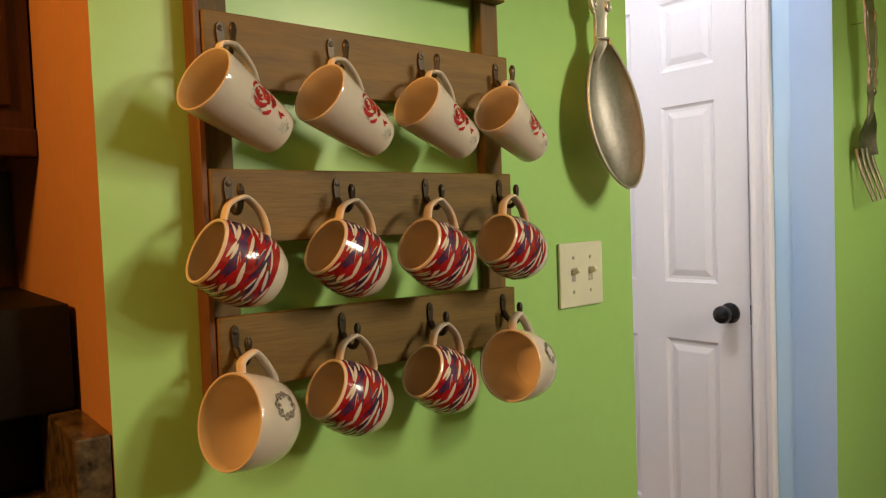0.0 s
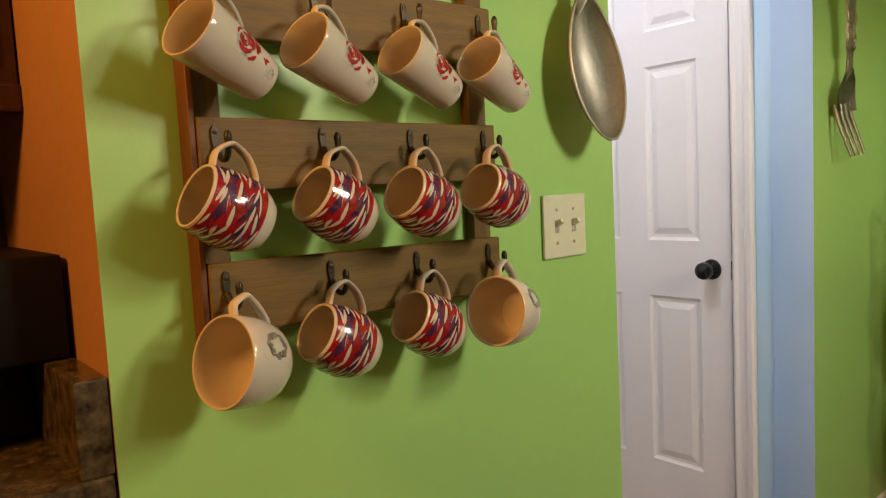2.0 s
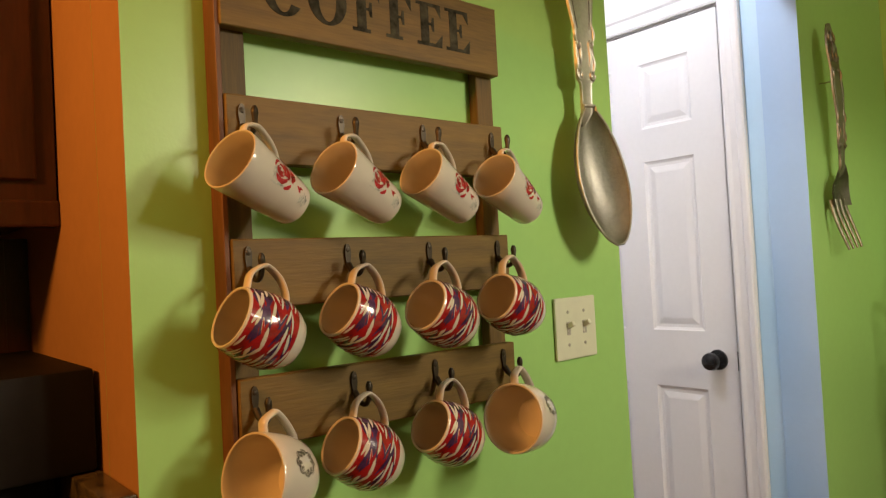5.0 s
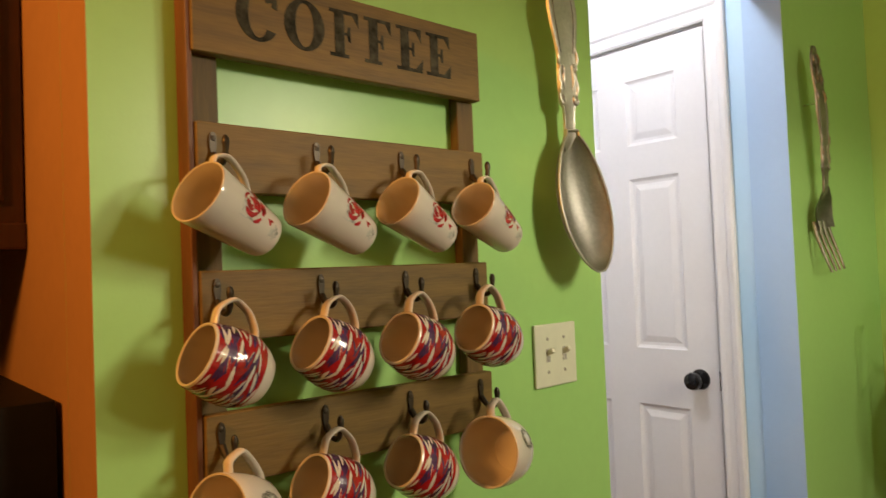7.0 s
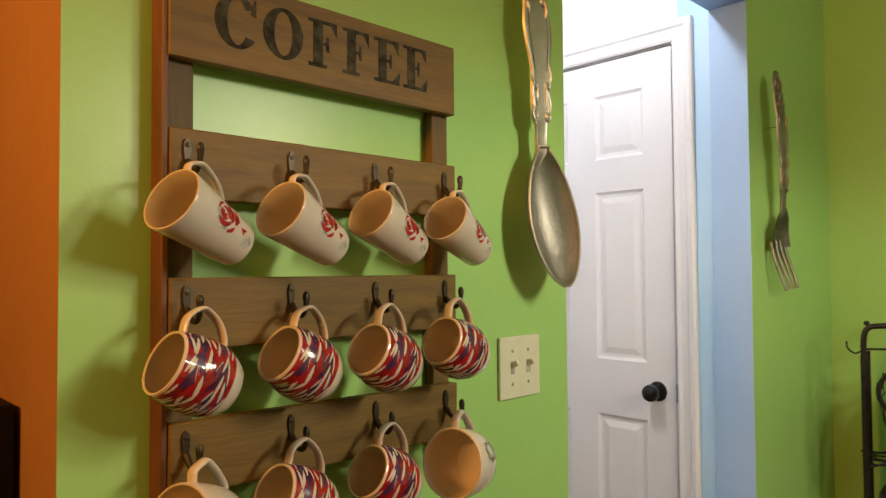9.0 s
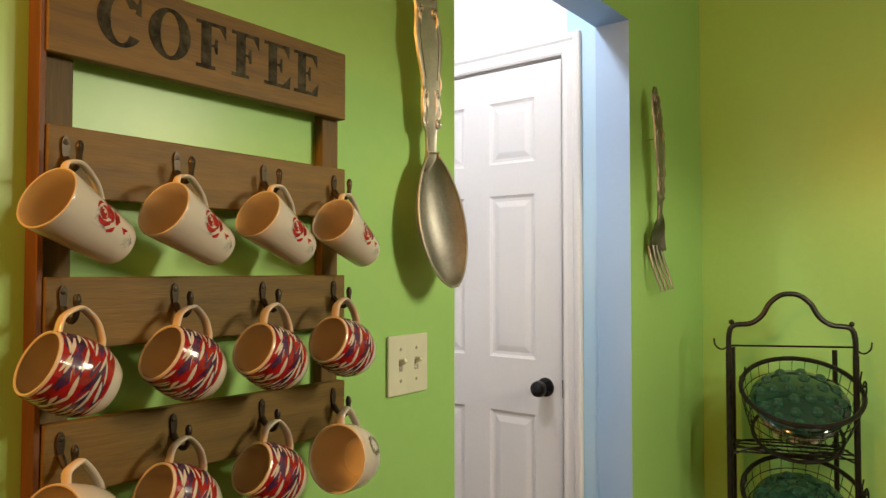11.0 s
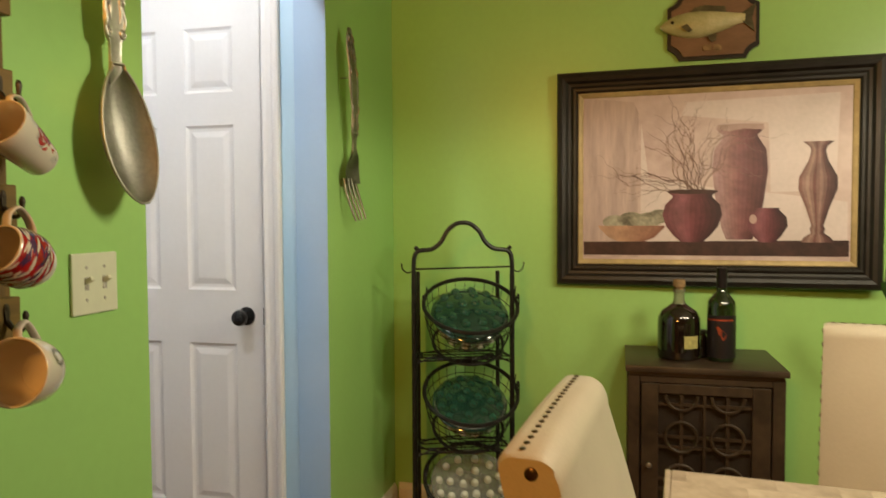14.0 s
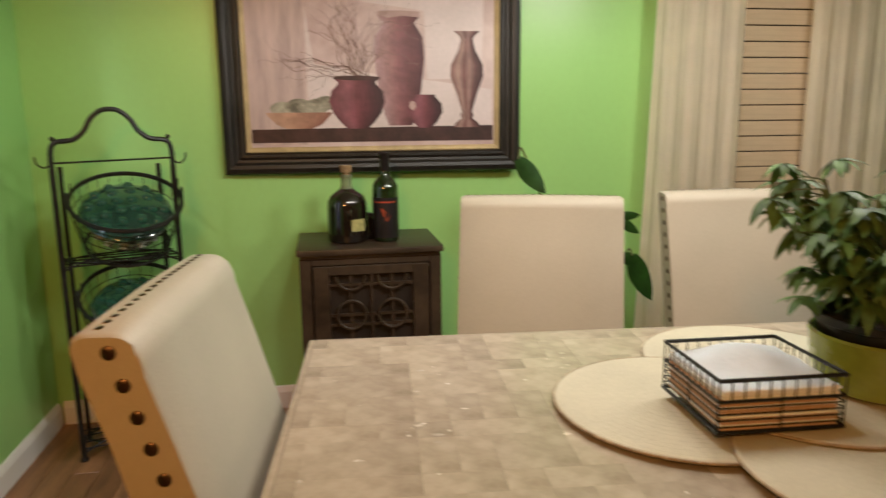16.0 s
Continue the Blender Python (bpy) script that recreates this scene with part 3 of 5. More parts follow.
def hang_all(build, places, height):
    first = None
    for rim, axis, spin in places:
        m = hang(rim, axis, height, spin)
        if first is None:
            first = build()
            first.matrix_world = m
        else:
            copy_thing(first, m)


hang_all(tall_mug, [((0.3530, 0.8894, 1.3926), (-0.856, -0.276, 0.438), 20), ((0.4874, 0.8928, 1.3905), (-0.879, -0.223, 0.422), 20),
                    ((0.6370, 0.9080, 1.3945), (-0.878, -0.148, 0.454), 16), ((0.7690, 0.8980, 1.3930), (-0.872, -0.179, 0.456), 18)], 0.1056)
hang_all(barrel_mug, [((0.3520, 0.9033, 1.2181), (-0.895, -0.068, 0.440), 8), ((0.4964, 0.9111, 1.2155), (-0.877, -0.067, 0.477), 8),
                      ((0.6198, 0.8931, 1.2114), (-0.898, -0.096, 0.429), 8), ((0.7528, 0.8907, 1.2129), (-0.918, -0.071, 0.391), 8),
                      ((0.4873, 0.9085, 1.0477), (-0.888, -0.042, 0.457), 8), ((0.6332, 0.9130, 1.0442), (-0.886, -0.030, 0.462), 8)], 0.084)
hang_all(wide_mug, [((0.3619, 0.8896, 1.0390), (-0.934, -0.262, 0.242), 5), ((0.7678, 0.8865, 1.0330), (-0.960, -0.213, 0.181), 5)], 0.072)


# ---- switch plate, spoon and fork ----
def switch_plate():
    sw = group("light_switch", pose(1.058, 0.999, 1.135), "ivory double light switch plate with two toggles", "light switch")
    part("plate", box(-0.058, 0.058, -0.006, 0.0, -0.057, 0.057, 0.003, 2), IVORY, sw)
    for x in (-0.023, 0.023):
        part("toggle_slot", box(x - 0.005, x + 0.005, -0.0068, -0.0055, -0.012, 0.012), GREY_PRINT, sw)
        tg = part("toggle", box(-0.0042, 0.0042, -0.016, 0.0, -0.0045, 0.0045, 0.001), IVORY, sw)
        tg.matrix_basis = pose(x, -0.005, 0.003, -28, 0, 0)
        for z in (-0.030, 0.030):
            s = part("screw", lathe([(0, 0.0012), (0.0028, 0.0008), (0.0034, 0)], 12), PEWTER, sw)
            s.matrix_basis = pose(x, -0.006, z, 90, 0, 0)


switch_plate()


def ornate_handle(thing, length, base, wide, off, metal):
    """A long moulded handle above z = base: a plain neck, a scrolled knot, a smooth panel with raised rims and a scrolled end."""
    prof = [(-0.06, 0.10), (-0.03, 0.30), (0.0, 0.38), (0.05, 0.36), (0.12, 0.39), (0.145, 0.62), (0.22, 0.66), (0.32, 0.62), (0.36, 0.62), (0.42, 0.76), (0.50, 0.92), (0.56, 0.97), (0.63, 0.86), (0.68, 0.78), (0.74, 0.84), (0.80, 0.88), (0.86, 0.80), (0.92, 0.62), (0.97, 0.38), (1.0, 0.14)]
    section = ((-1, 0), (-0.96, -0.8), (-0.86, -1.0), (-0.76, -0.85), (-0.6, -0.74), (0, -0.70), (0.6, -0.74), (0.76, -0.85), (0.86, -1.0), (0.96, -0.8), (1, 0), (0.7, 0.7), (0, 1), (-0.7, 0.7))

    def depth(s):
        return -off - 0.010 * math.sin(math.pi * min(1, max(0, s) * 1.1)) + 0.22 * max(0, -s)

    bm = bmesh.new()
    rings = [[bm.verts.new((w * wide * a, depth(s) + 0.0055 * b, base + s * length)) for a, b in section] for s, w in prof]
    k = len(section)
    for a, b in zip(rings, rings[1:]):
        for j in range(k):
            bm.faces.new((a[j], a[(j + 1) % k], b[(j + 1) % k], b[j]))
    bm.faces.new(rings[0]), bm.faces.new(rings[-1])
    part("handle", bm, metal, thing, smooth=True)
    for side in (-1, 1):
        line = [(side * wide * w * 0.66, depth(s) - 0.0042, base + s * length) for s, w in prof[8:13]]
        part("groove", tube(curve(line, 4), 0.0012, 5), PEWTER_DARK, thing, "blackened line along the panel", True)

    def scroll(s0, side, size, spread, up):
        z, x = base + s0 * length, side * wide * spread
        pts = [(x + side * size * (1 - 0.78 * q / 24) * math.cos(q * 0.45), depth(s0) - 0.0045, z + up * size * 1.3 * (1 - 0.78 * q / 24) * math.sin(q * 0.45)) for q in range(25)]
        part("scroll", tube(pts, [0.0030 * (1 - 0.45 * q / 24) for q in range(25)], 6), metal, thing, smooth=True)

    def leaf(s0, s1, side, spread):
        pts = curve([(side * wide * spread, depth(s0) - 0.0035, base + s0 * length), (side * wide * (spread + 0.08), depth(s0) - 0.0055, base + (s0 * 0.6 + s1 * 0.4) * length), (side * wide * (spread - 0.02), depth(s1) - 0.0035, base + s1 * length)], 5)
        n = len(pts) - 1
        part("leaf_scroll", tube(pts, [0.0012 + 0.0026 * math.sin(math.pi * q / n) for q in range(n + 1)], 6), metal, thing, smooth=True)

    for side in (-1, 1):
        scroll(0.160, side, 0.0075, 0.42, -1)
        leaf(0.17, 0.27, side, 0.50)
        leaf(0.20, 0.31, side, 0.26)
        scroll(0.290, side, 0.0070, 0.40, 1)
        leaf(0.30, 0.40, side, 0.56)
        leaf(0.60, 0.70, side, 0.56)
        scroll(0.675, side, 0.0085, 0.50, -1)
        scroll(0.750, side, 0.0120, 0.46, 1)
        leaf(0.73, 0.83, side, 0.22)
        scroll(0.835, side, 0.0110, 0.46, -1)
        leaf(0.86, 0.955, side, 0.40)
    for s0, ln in ((0.82, 0.055), (0.90, 0.045)):
        part("leaf_ornament", lathe([(0, -ln / 2), (0.005, -ln / 4), (0.0065, 0), (0.004, ln / 3), (0, ln / 2)], 10), PEWTER_DARK, thing, smooth=True).matrix_basis = Matrix.Translation((0, depth(s0) - 0.004, base + s0 * length))


def serving_spoon():
    sp = group("wall_spoon", pose(1.110, 0.988, 1.285, 0, -4.5, 0), "oversized tarnished pewter spoon hung on the green wall", "spoon")
    bm = bmesh.new()
    n, k = 30, 20
    grid = []
    L = 0.262
    for i in range(n + 1):
        s = i / n
        half = 0.071 * (max(0.0, math.sin(math.pi * min(1.0, 0.012 + 0.988 * s ** 0.90))) ** 0.60)
        half = max(half, 0.017 if s > 0.5 else 0.004)
        row = []
        for j in range(k + 1):
            u = 2 * j / k - 1
            deep = 0.046 * (1 - abs(u) ** 2.2) * math.sin(math.pi * min(1, max(0.0, 0.02 + 0.96 * s))) ** 0.6
            row.append(bm.verts.new((half * u, -0.066 + deep + 0.036 * s ** 0.8, L * s)))
        grid.append(row)
    for i in range(n):
        for j in range(k):
            bm.faces.new((grid[i][j], grid[i][j + 1], grid[i + 1][j + 1], grid[i + 1][j]))
    rim = [tuple(r[0].co) for r in grid] + [tuple(r[-1].co) for r in reversed(grid)]
    bmesh.ops.solidify(bm, geom=bm.faces[:], thickness=0.005)
    part("bowl", bm, PEWTER, sp, "dull grey hollow bowl", True)
    part("rim", tube(rim, 0.0027, 8, True), PEWTER, sp, smooth=True)
    ornate_handle(sp, 0.42, 0.252, 0.043, 0.021, PEWTER)
    part("hanger", tube([(0, 0.010, 0.60), (0, -0.034, 0.60)], 0.0018), PEWTER, sp)


def serving_fork():
    fk = group("wall_fork", pose(2.305, 0.999, 1.250, 0, -4.5, 0), "oversized tarnished pewter fork hung on the green wall", "fork")
    for i in range(4):
        x = -0.0495 + 0.033 * i
        pts = [(x * 0.98, -0.058, 0.0), (x * 1.04, -0.048, 0.035), (x * 1.06, -0.034, 0.080), (x * 1.02, -0.024, 0.118), (x * 0.95, -0.020, 0.150)]
        part("tine", tube(curve(pts, 5), [0.0042 + 0.0036 * q / 20 for q in range(21)], 10, squash=0.85, across=(1, 0, 0)), PEWTER_DULL, fk, smooth=True)
    rows = [(0.128, 0.058, -0.020), (0.145, 0.061, -0.016), (0.170, 0.062, -0.014), (0.195, 0.057, -0.018), (0.216, 0.044, -0.028), (0.232, 0.026, -0.038), (0.250, 0.014, -0.044)]
    bm = bmesh.new()
    grid = [[bm.verts.new((w * (j / 6 - 1), y - 0.020 * (w / 0.062) * abs(j / 6 - 1) ** 2.2, z)) for j in range(13)] for z, w, y in rows]
    for a, b in zip(grid, grid[1:]):
        for j in range(12):
            bm.faces.new((a[j], a[j + 1], b[j + 1], b[j]))
    bmesh.ops.solidify(bm, geom=bm.faces[:], thickness=0.005)
    part("palm", bm, PEWTER_DULL, fk, smooth=True)
    ornate_handle(fk, 0.43, 0.240, 0.043, 0.040, PEWTER_DULL)
    part("hanger", tube([(0, -0.001, 0.50), (0, -0.046, 0.50)], 0.0012), PEWTER_DULL, fk)


serving_spoon()
serving_fork()


# ---- the kitchen beside the wall ----
def kitchen():
    cab = group("wall_cabinet", pose(0, 0, 0), "dark cherry wooden kitchen wall cabinet", "cabinet")
    part("body", box(-0.045, 0.272, 1.33, 2.5, 1.372, 2.15, 0.002), CABINET, cab)
    part("bottom_rail", box(-0.050, 0.274, 1.325, 1.36, 1.352, 1.392, 0.004, 2), CABINET, cab)
    part("side_panel", box(-0.02, 0.245, 1.322, 1.329, 1.42, 2.10, 0.003), CABINET, cab)
    d = part("door", box(-0.068, -0.047, 1.335, 1.75, 1.378, 2.145, 0.004), CABINET, cab)
    part("raised_panel", box(-0.074, -0.069, 1.40, 1.69, 1.44, 2.08, 0.004), CABINET, d)
    tall = group("pantry_unit", pose(0, 0, 0), "dark cherry wooden unit standing on the granite worktop", "cabinet")
    part("side", box(-0.06, 0.236, 1.575, 1.60, 0.911, 1.350), CABINET, tall)
    part("front", box(-0.066, -0.0605, 1.575, 1.95, 0.911, 1.350), CABINET, tall)
    part("upper_side", box(0.2362, 0.272, 1.575, 1.60, 1.026, 1.350), CABINET, tall)
    base = group("base_cabinet", pose(0, 0, 0), "dark cherry wooden kitchen base cabinet under a granite top", "cabinet")
    part("body", box(-0.32, 0.272, 1.03, 2.5, 0.10, 0.873), CABINET, base)
    part("plinth", box(-0.26, 0.26, 1.06, 2.5, 0.0, 0.099), CABINET, base)
    top = group("granite_worktop", pose(0, 0, 0), "speckled brown granite kitchen worktop with an upstand", "worktop")
    part("slab", box(-0.36, 0.272, 1.0, 2.5, 0.875, 0.910, 0.004, 2), GRANITE, top)
    part("upstand", box(0.238, 0.2735, 1.002, 2.5, 0.9105, 1.022, 0.003, 2), GRANITE, top)
    app = group("kitchen_appliance", pose(0.0, 1.21, 0.9105), "black countertop appliance standing on granite", "appliance")
    part("body", box(-0.12, 0.232, 0.0, 0.34, 0.008, 0.110, 0.006, 2), BLACK_MATTE, app, smooth=True)
    part("hood", box(-0.12, 0.268, -0.068, 0.34, 0.1135, 0.245, 0.006, 2), BLACK_MATTE, app, "black overhanging upper body", True)
    for x in (-0.09, 0.19):
        for y in (0.04, 0.30):
            part("foot", box(x - 0.012, x + 0.012, y - 0.012, y + 0.012, 0.0, 0.0085), BLACK_GLOSS, app)


kitchen()

# ---- materials of the dining corner ----
CREAM = material("cream_bonded_leather", (0.445, 0.39, 0.305), 0.5, vary=0.04, scale=5, fine=120, bump=0.10, bump_scale=260)
ESPRESSO = material("espresso_stained_wood", (0.052, 0.034, 0.021), 0.42, vary=0.3, scale=5, fine=40, stretch=(1, 6, 1), bump=0.06)
# espresso with the shade inside the cabinet put into its colour
ESPRESSO_SHADE = material("espresso_darkened_for_shade", (0.020, 0.013, 0.009), 0.6, vary=0.3, bump=0.03)
FRAME_BLACK = material("black_brown_frame", (0.013, 0.010, 0.008), 0.45, vary=0.35, scale=12, bump=0.06)
GOLD = material("matte_gold_liner", (0.46, 0.35, 0.17), 0.5, metal=0.15, vary=0.12, scale=25, bump=0.05)
CANVAS = material("pinkish_painted_canvas", (0.60, 0.49, 0.48), 0.55, vary=0.10, scale=3.2, fine=26, bump=0.06, bump_scale=320, dark=(0.45, 0.33, 0.32))
CANVAS_TAN = material("tan_painted_drape", (0.52, 0.40, 0.385), 0.55, vary=0.15, scale=6, fine=30, stretch=(4, 1, 0.5), bump=0.05, bump_scale=320)
CANVAS_LIGHT = material("pale_painted_wall", (0.66, 0.57, 0.57), 0.55, vary=0.08, scale=4, bump=0.05, bump_scale=320)
P_DARK = material("dark_umber_paint", (0.055, 0.022, 0.020), 0.5, vary=0.3, scale=14, bump=0.05, bump_scale=320)
P_SAGE = material("sage_green_paint", (0.33, 0.31, 0.24), 0.5, vary=0.35, scale=30, fine=90, bump=0.05, bump_scale=320)
P_PALE = material("pale_highlight_paint", (0.42, 0.29, 0.27), 0.5, vary=0.15, scale=20, bump=0.05, bump_scale=320)
P_TWIG = material("umber_twig_paint", (0.20, 0.120, 0.100), 0.5, vary=0.3, scale=20, bump=0.0)
PLAQUE = material("brown_plaque_wood", (0.205, 0.112, 0.060), 0.45, vary=0.12, scale=8, fine=50, stretch=(1, 1, 3), bump=0.06)
FISH = material("olive_cream_fish_skin", (0.50, 0.46, 0.27), 0.35, vary=0.15, scale=14, fine=160, bump=0.15, dark=(0.30, 0.29, 0.11))
FIN = material("dark_olive_fin", (0.085, 0.075, 0.035), 0.4, vary=0.3, scale=30, bump=0.1)
BRASS = material("aged_brass_nailhead", (0.085, 0.050, 0.028), 0.30, metal=0.7, vary=0.25, scale=60, bump=0.04)
LIQUID = material("near_black_liquor", (0.010, 0.006, 0.004), 0.06, vary=0.1, bump=0.0, coat=1.0, rough_vary=0.02)
GREEN_BOTTLE = material("dark_green_bottle_glass", (0.010, 0.020, 0.004), 0.06, vary=0.1, bump=0.0, coat=1.0, rough_vary=0.02)
CORK = material("pale_cork", (0.26, 0.17, 0.08), 0.75, vary=0.2, scale=60, bump=0.15)
CLEAR = material("pale_green_glass_neck", (0.42, 0.48, 0.30), 0.05, vary=0.05, bump=0.0, trans=0.6, rough_vary=0.02)
LABEL = material("yellow_green_label", (0.45, 0.42, 0.16), 0.5, vary=0.15, scale=60, bump=0.0)
LABEL_DARK = material("black_bottle_label", (0.014, 0.010, 0.012), 0.45, vary=0.2, bump=0.0)
LABEL_RED = material("orange_red_print", (0.30, 0.050, 0.018), 0.45, vary=0.2, scale=60, bump=0.0)
HOB_GREEN = material("deep_green_hobnail_glass", (0.016, 0.062, 0.040), 0.14, vary=0.2, scale=20, bump=0.0, coat=1.0, trans=0.25, rough_vary=0.04)
HOB_CLEAR = material("clear_hobnail_glass", (0.62, 0.66, 0.60), 0.08, vary=0.1, scale=20, bump=0.0, coat=1.0, trans=0.75, rough_vary=0.03)
HOB_KNOB = material("milky_glass_knob", (0.60, 0.64, 0.55), 0.15, vary=0.1, scale=20, bump=0.0, coat=0.8)
HOB_BUMP = material("green_glass_knob", (0.030, 0.102, 0.064), 0.2, vary=0.2, scale=20, bump=0.0, coat=0.8, trans=0.2)
STONE = material("taupe_marble_tile", (0.405, 0.338, 0.258), 0.22, vary=0.12, scale=10, fine=60, bump=0.01, island=0.085, dark=(0.250, 0.200, 0.145), rough_vary=0.08)
STONE_PALE = material("pale_shell_inclusion", (0.56, 0.48, 0.39), 0.2, vary=0.2, scale=60, bump=0.0)
GROUT = material("grey_tile_joint", (0.375, 0.30, 0.215), 0.6, vary=0.15, scale=40, bump=0.05)
STRAW = material("cream_woven_placemat", (0.52, 0.467, 0.345), 0.8, vary=0.08, scale=6, fine=140, bump=0.25, bump_scale=420)
STRAW_EDGE = material("brown_placemat_edge", (0.36, 0.28, 0.19), 0.8, vary=0.2, scale=60, bump=0.2)
NAPKIN = material("white_paper_napkin", (0.91, 0.93, 0.96), 0.85, vary=0.03, scale=12, bump=0.12, bump_scale=150)
NAPKIN_EDGE = material("tan_napkin_edge", (0.60, 0.40, 0.26), 0.85, vary=0.12, scale=12, bump=0.1, bump_scale=150)
POT_GREEN = material("lime_green_glazed_pot", (0.24, 0.30, 0.03), 0.25, vary=0.12, scale=10, bump=0.02, coat=0.4)
POT_BLACK = material("black_plastic_pot", (0.014, 0.014, 0.014), 0.45, vary=0.2, bump=0.04)
SOIL = material("dark_potting_soil", (0.030, 0.020, 0.013), 0.95, vary=0.4, scale=60, bump=0.6, bump_scale=200)
LEAF = material("deep_green_glossy_leaf", (0.088, 0.152, 0.032), 0.55, spec=0.25, vary=0.3, scale=14, fine=60, bump=0.06, island=0.35)
LEAF_BIG = material("dark_green_broad_leaf", (0.020, 0.060, 0.008), 0.35, vary=0.25, scale=14, bump=0.06)
STEM = material("green_brown_stem", (0.10, 0.11, 0.035), 0.6, vary=0.3, scale=20, bump=0.1)
CURTAIN = material("off_white_curtain_cloth", (0.90, 0.82, 0.66), 0.85, vary=0.05, scale=5, fine=200, bump=0.15, bump_scale=500)
BLIND = material("tan_window_blind", (0.55, 0.44, 0.30), 0.6, vary=0.06, scale=6, fine=60, stretch=(1, 1, 10), bump=0.05)
NIGHT = material("night_dark_glass", (0.02, 0.02, 0.025), 0.05, vary=0.05, bump=0.0)


# ---- picture on the east wall ----
def wall_picture():
    pic = group("framed_painting", pose(EAST - 0.0215, -0.295, 1.410, 0, 0, -92), "framed painting of maroon vases and twigs in a wide black frame", "painting")
    # local x runs along the wall, -y out of it
    W, H = 1.172, 0.85

    def member(name, w, h, width, prof, mat, label=""):
        # four mitred lengths of one profile (inset, out)
        for side in range(4):
            a = side * math.pi / 2
            hw, hh = (w / 2, h / 2) if side % 2 == 0 else (h / 2, w / 2)
            bm = bmesh.new()
            ends = [[bm.verts.new(((s * (hw - i)), -o, -hh + i)) for i, o in prof] for s in (-1, 1)]
            k = len(prof)
            for i in range(k):
                j = (i + 1) % k
                bm.faces.new((ends[0][i], ends[0][j], ends[1][j], ends[1][i]))
            bm.faces.new(ends[0]), bm.faces.new(ends[1])
            ob = part(name, bm, mat, pic, label)
            ob.matrix_basis = Matrix.Rotation(a, 4, "Y")

    member("frame_side", W, H, 0.085, [(0, 0), (0, 0.026), (0.006, 0.036), (0.022, 0.040), (0.036, 0.036), (0.046, 0.026), (0.056, 0.024), (0.066, 0.030), (0.076, 0.029), (0.084, 0.020), (0.084, 0)], FRAME_BLACK)
    member("liner_side", W - 0.168, H - 0.168, 0.02, [(0, 0.001), (0, 0.021), (0.004, 0.023), (0.016, 0.018), (0.020, 0.014), (0.020, 0.001)], GOLD, "matte gold inner liner")
    part("canvas", box(-W / 2 + 0.102, W / 2 - 0.102, -0.013, -0.004, -H / 2 + 0.102, H / 2 - 0.102), CANVAS, pic, "muted pink painted canvas")
    # beading along the frame's inner edge
    bm = bmesh.new()
    for k in range(96):
        add_lathe(bm, [(0, -0.0045), (0.004, 0), (0, 0.0045)], 5, m=Matrix.Translation((-0.48 + 0.0101 * k, -0.030, -H / 2 + 0.071)) @ pose(0, 0, 0, 0, 90 + 25 * (-1) ** k, 0))
    tagged(part("bead_moulding", bm, FRAME_BLACK, pic), kind="stuff")

    def flat(name, outline, mat, layer):
        # outline in wall metres (y, z)
        part(name, prism([(-(y + 0.289), z - 1.402) for y, z in outline], 0.0006, Matrix.Translation((0, -0.0132 - 0.0007 * layer, 0))), mat, pic)

    tones = {}

    def tone(colours, q):
        # a paint between a run of colours, light to dark
        k = round(q * 10)
        if (colours, k) not in tones:
            s = k / 10 * (len(colours) - 1)
            i = min(int(s), len(colours) - 2)
            c = tuple(u + (v - u) * (s - i) for u, v in zip(colours[i], colours[i + 1]))
            tones[colours, k] = material("vase_paint", c, 0.5, vary=0.18, scale=18, fine=60, bump=0.05, bump_scale=320)
        return tones[colours, k]

    def vase(name, yc, stations, colours, layer):
        # vertical brush bands that follow the outline
        n = 11
        for i in range(n):
            u0, u1 = 1 - 2 * i / n, 1 - 2 * (i + 1) / n
            flat(name, [(yc + w * u0, z) for z, w in stations] + [(yc + w * u1, z) for z, w in reversed(stations)], tone(colours, i / (n - 1)), layer)

    MAROON = ((0.15, 0.045, 0.062), (0.24, 0.085, 0.108), (0.16, 0.040, 0.056), (0.085, 0.020, 0.030), (0.04, 0.012, 0.018))
    DUSTY = ((0.40, 0.25, 0.26), (0.31, 0.16, 0.17), (0.23, 0.095, 0.105), (0.15, 0.050, 0.060), (0.08, 0.026, 0.034))
    TERRA = ((0.50, 0.31, 0.22), (0.48, 0.28, 0.19), (0.38, 0.20, 0.14), (0.24, 0.11, 0.08))
    SLIM = ((0.20, 0.10, 0.09), (0.34, 0.22, 0.19), (0.16, 0.07, 0.065), (0.30, 0.18, 0.16), (0.12, 0.05, 0.05), (0.06, 0.025, 0.028))
    flat("painted_drape", [(0.190, 1.09), (-0.02, 1.09), (-0.02, 1.66), (0.0, 1.70), (0.190, 1.725)], CANVAS_TAN, 1)
    flat("painted_wall_panel", [(-0.03, 1.15), (-0.76, 1.15), (-0.76, 1.30), (-0.55, 1.33), (-0.30, 1.36), (-0.06, 1.40), (-0.03, 1.62)], CANVAS_LIGHT, 1.5)
    flat("painted_wall_panel", [(-0.50, 1.34), (-0.72, 1.34), (-0.73, 1.70), (-0.20, 1.69), (-0.18, 1.64), (-0.49, 1.60)], CANVAS_LIGHT, 1.2)
    flat("painted_shelf", [(0.190, 1.098), (-0.766, 1.098), (-0.766, 1.158), (0.190, 1.150)], P_DARK, 2)
    vase("painted_tall_jar", -0.392, [(1.160, 0.046), (1.20, 0.062), (1.30, 0.084), (1.42, 0.098), (1.50, 0.092), (1.545, 0.064), (1.555, 0.060), (1.575, 0.080), (1.588, 0.082)], DUSTY, 3)
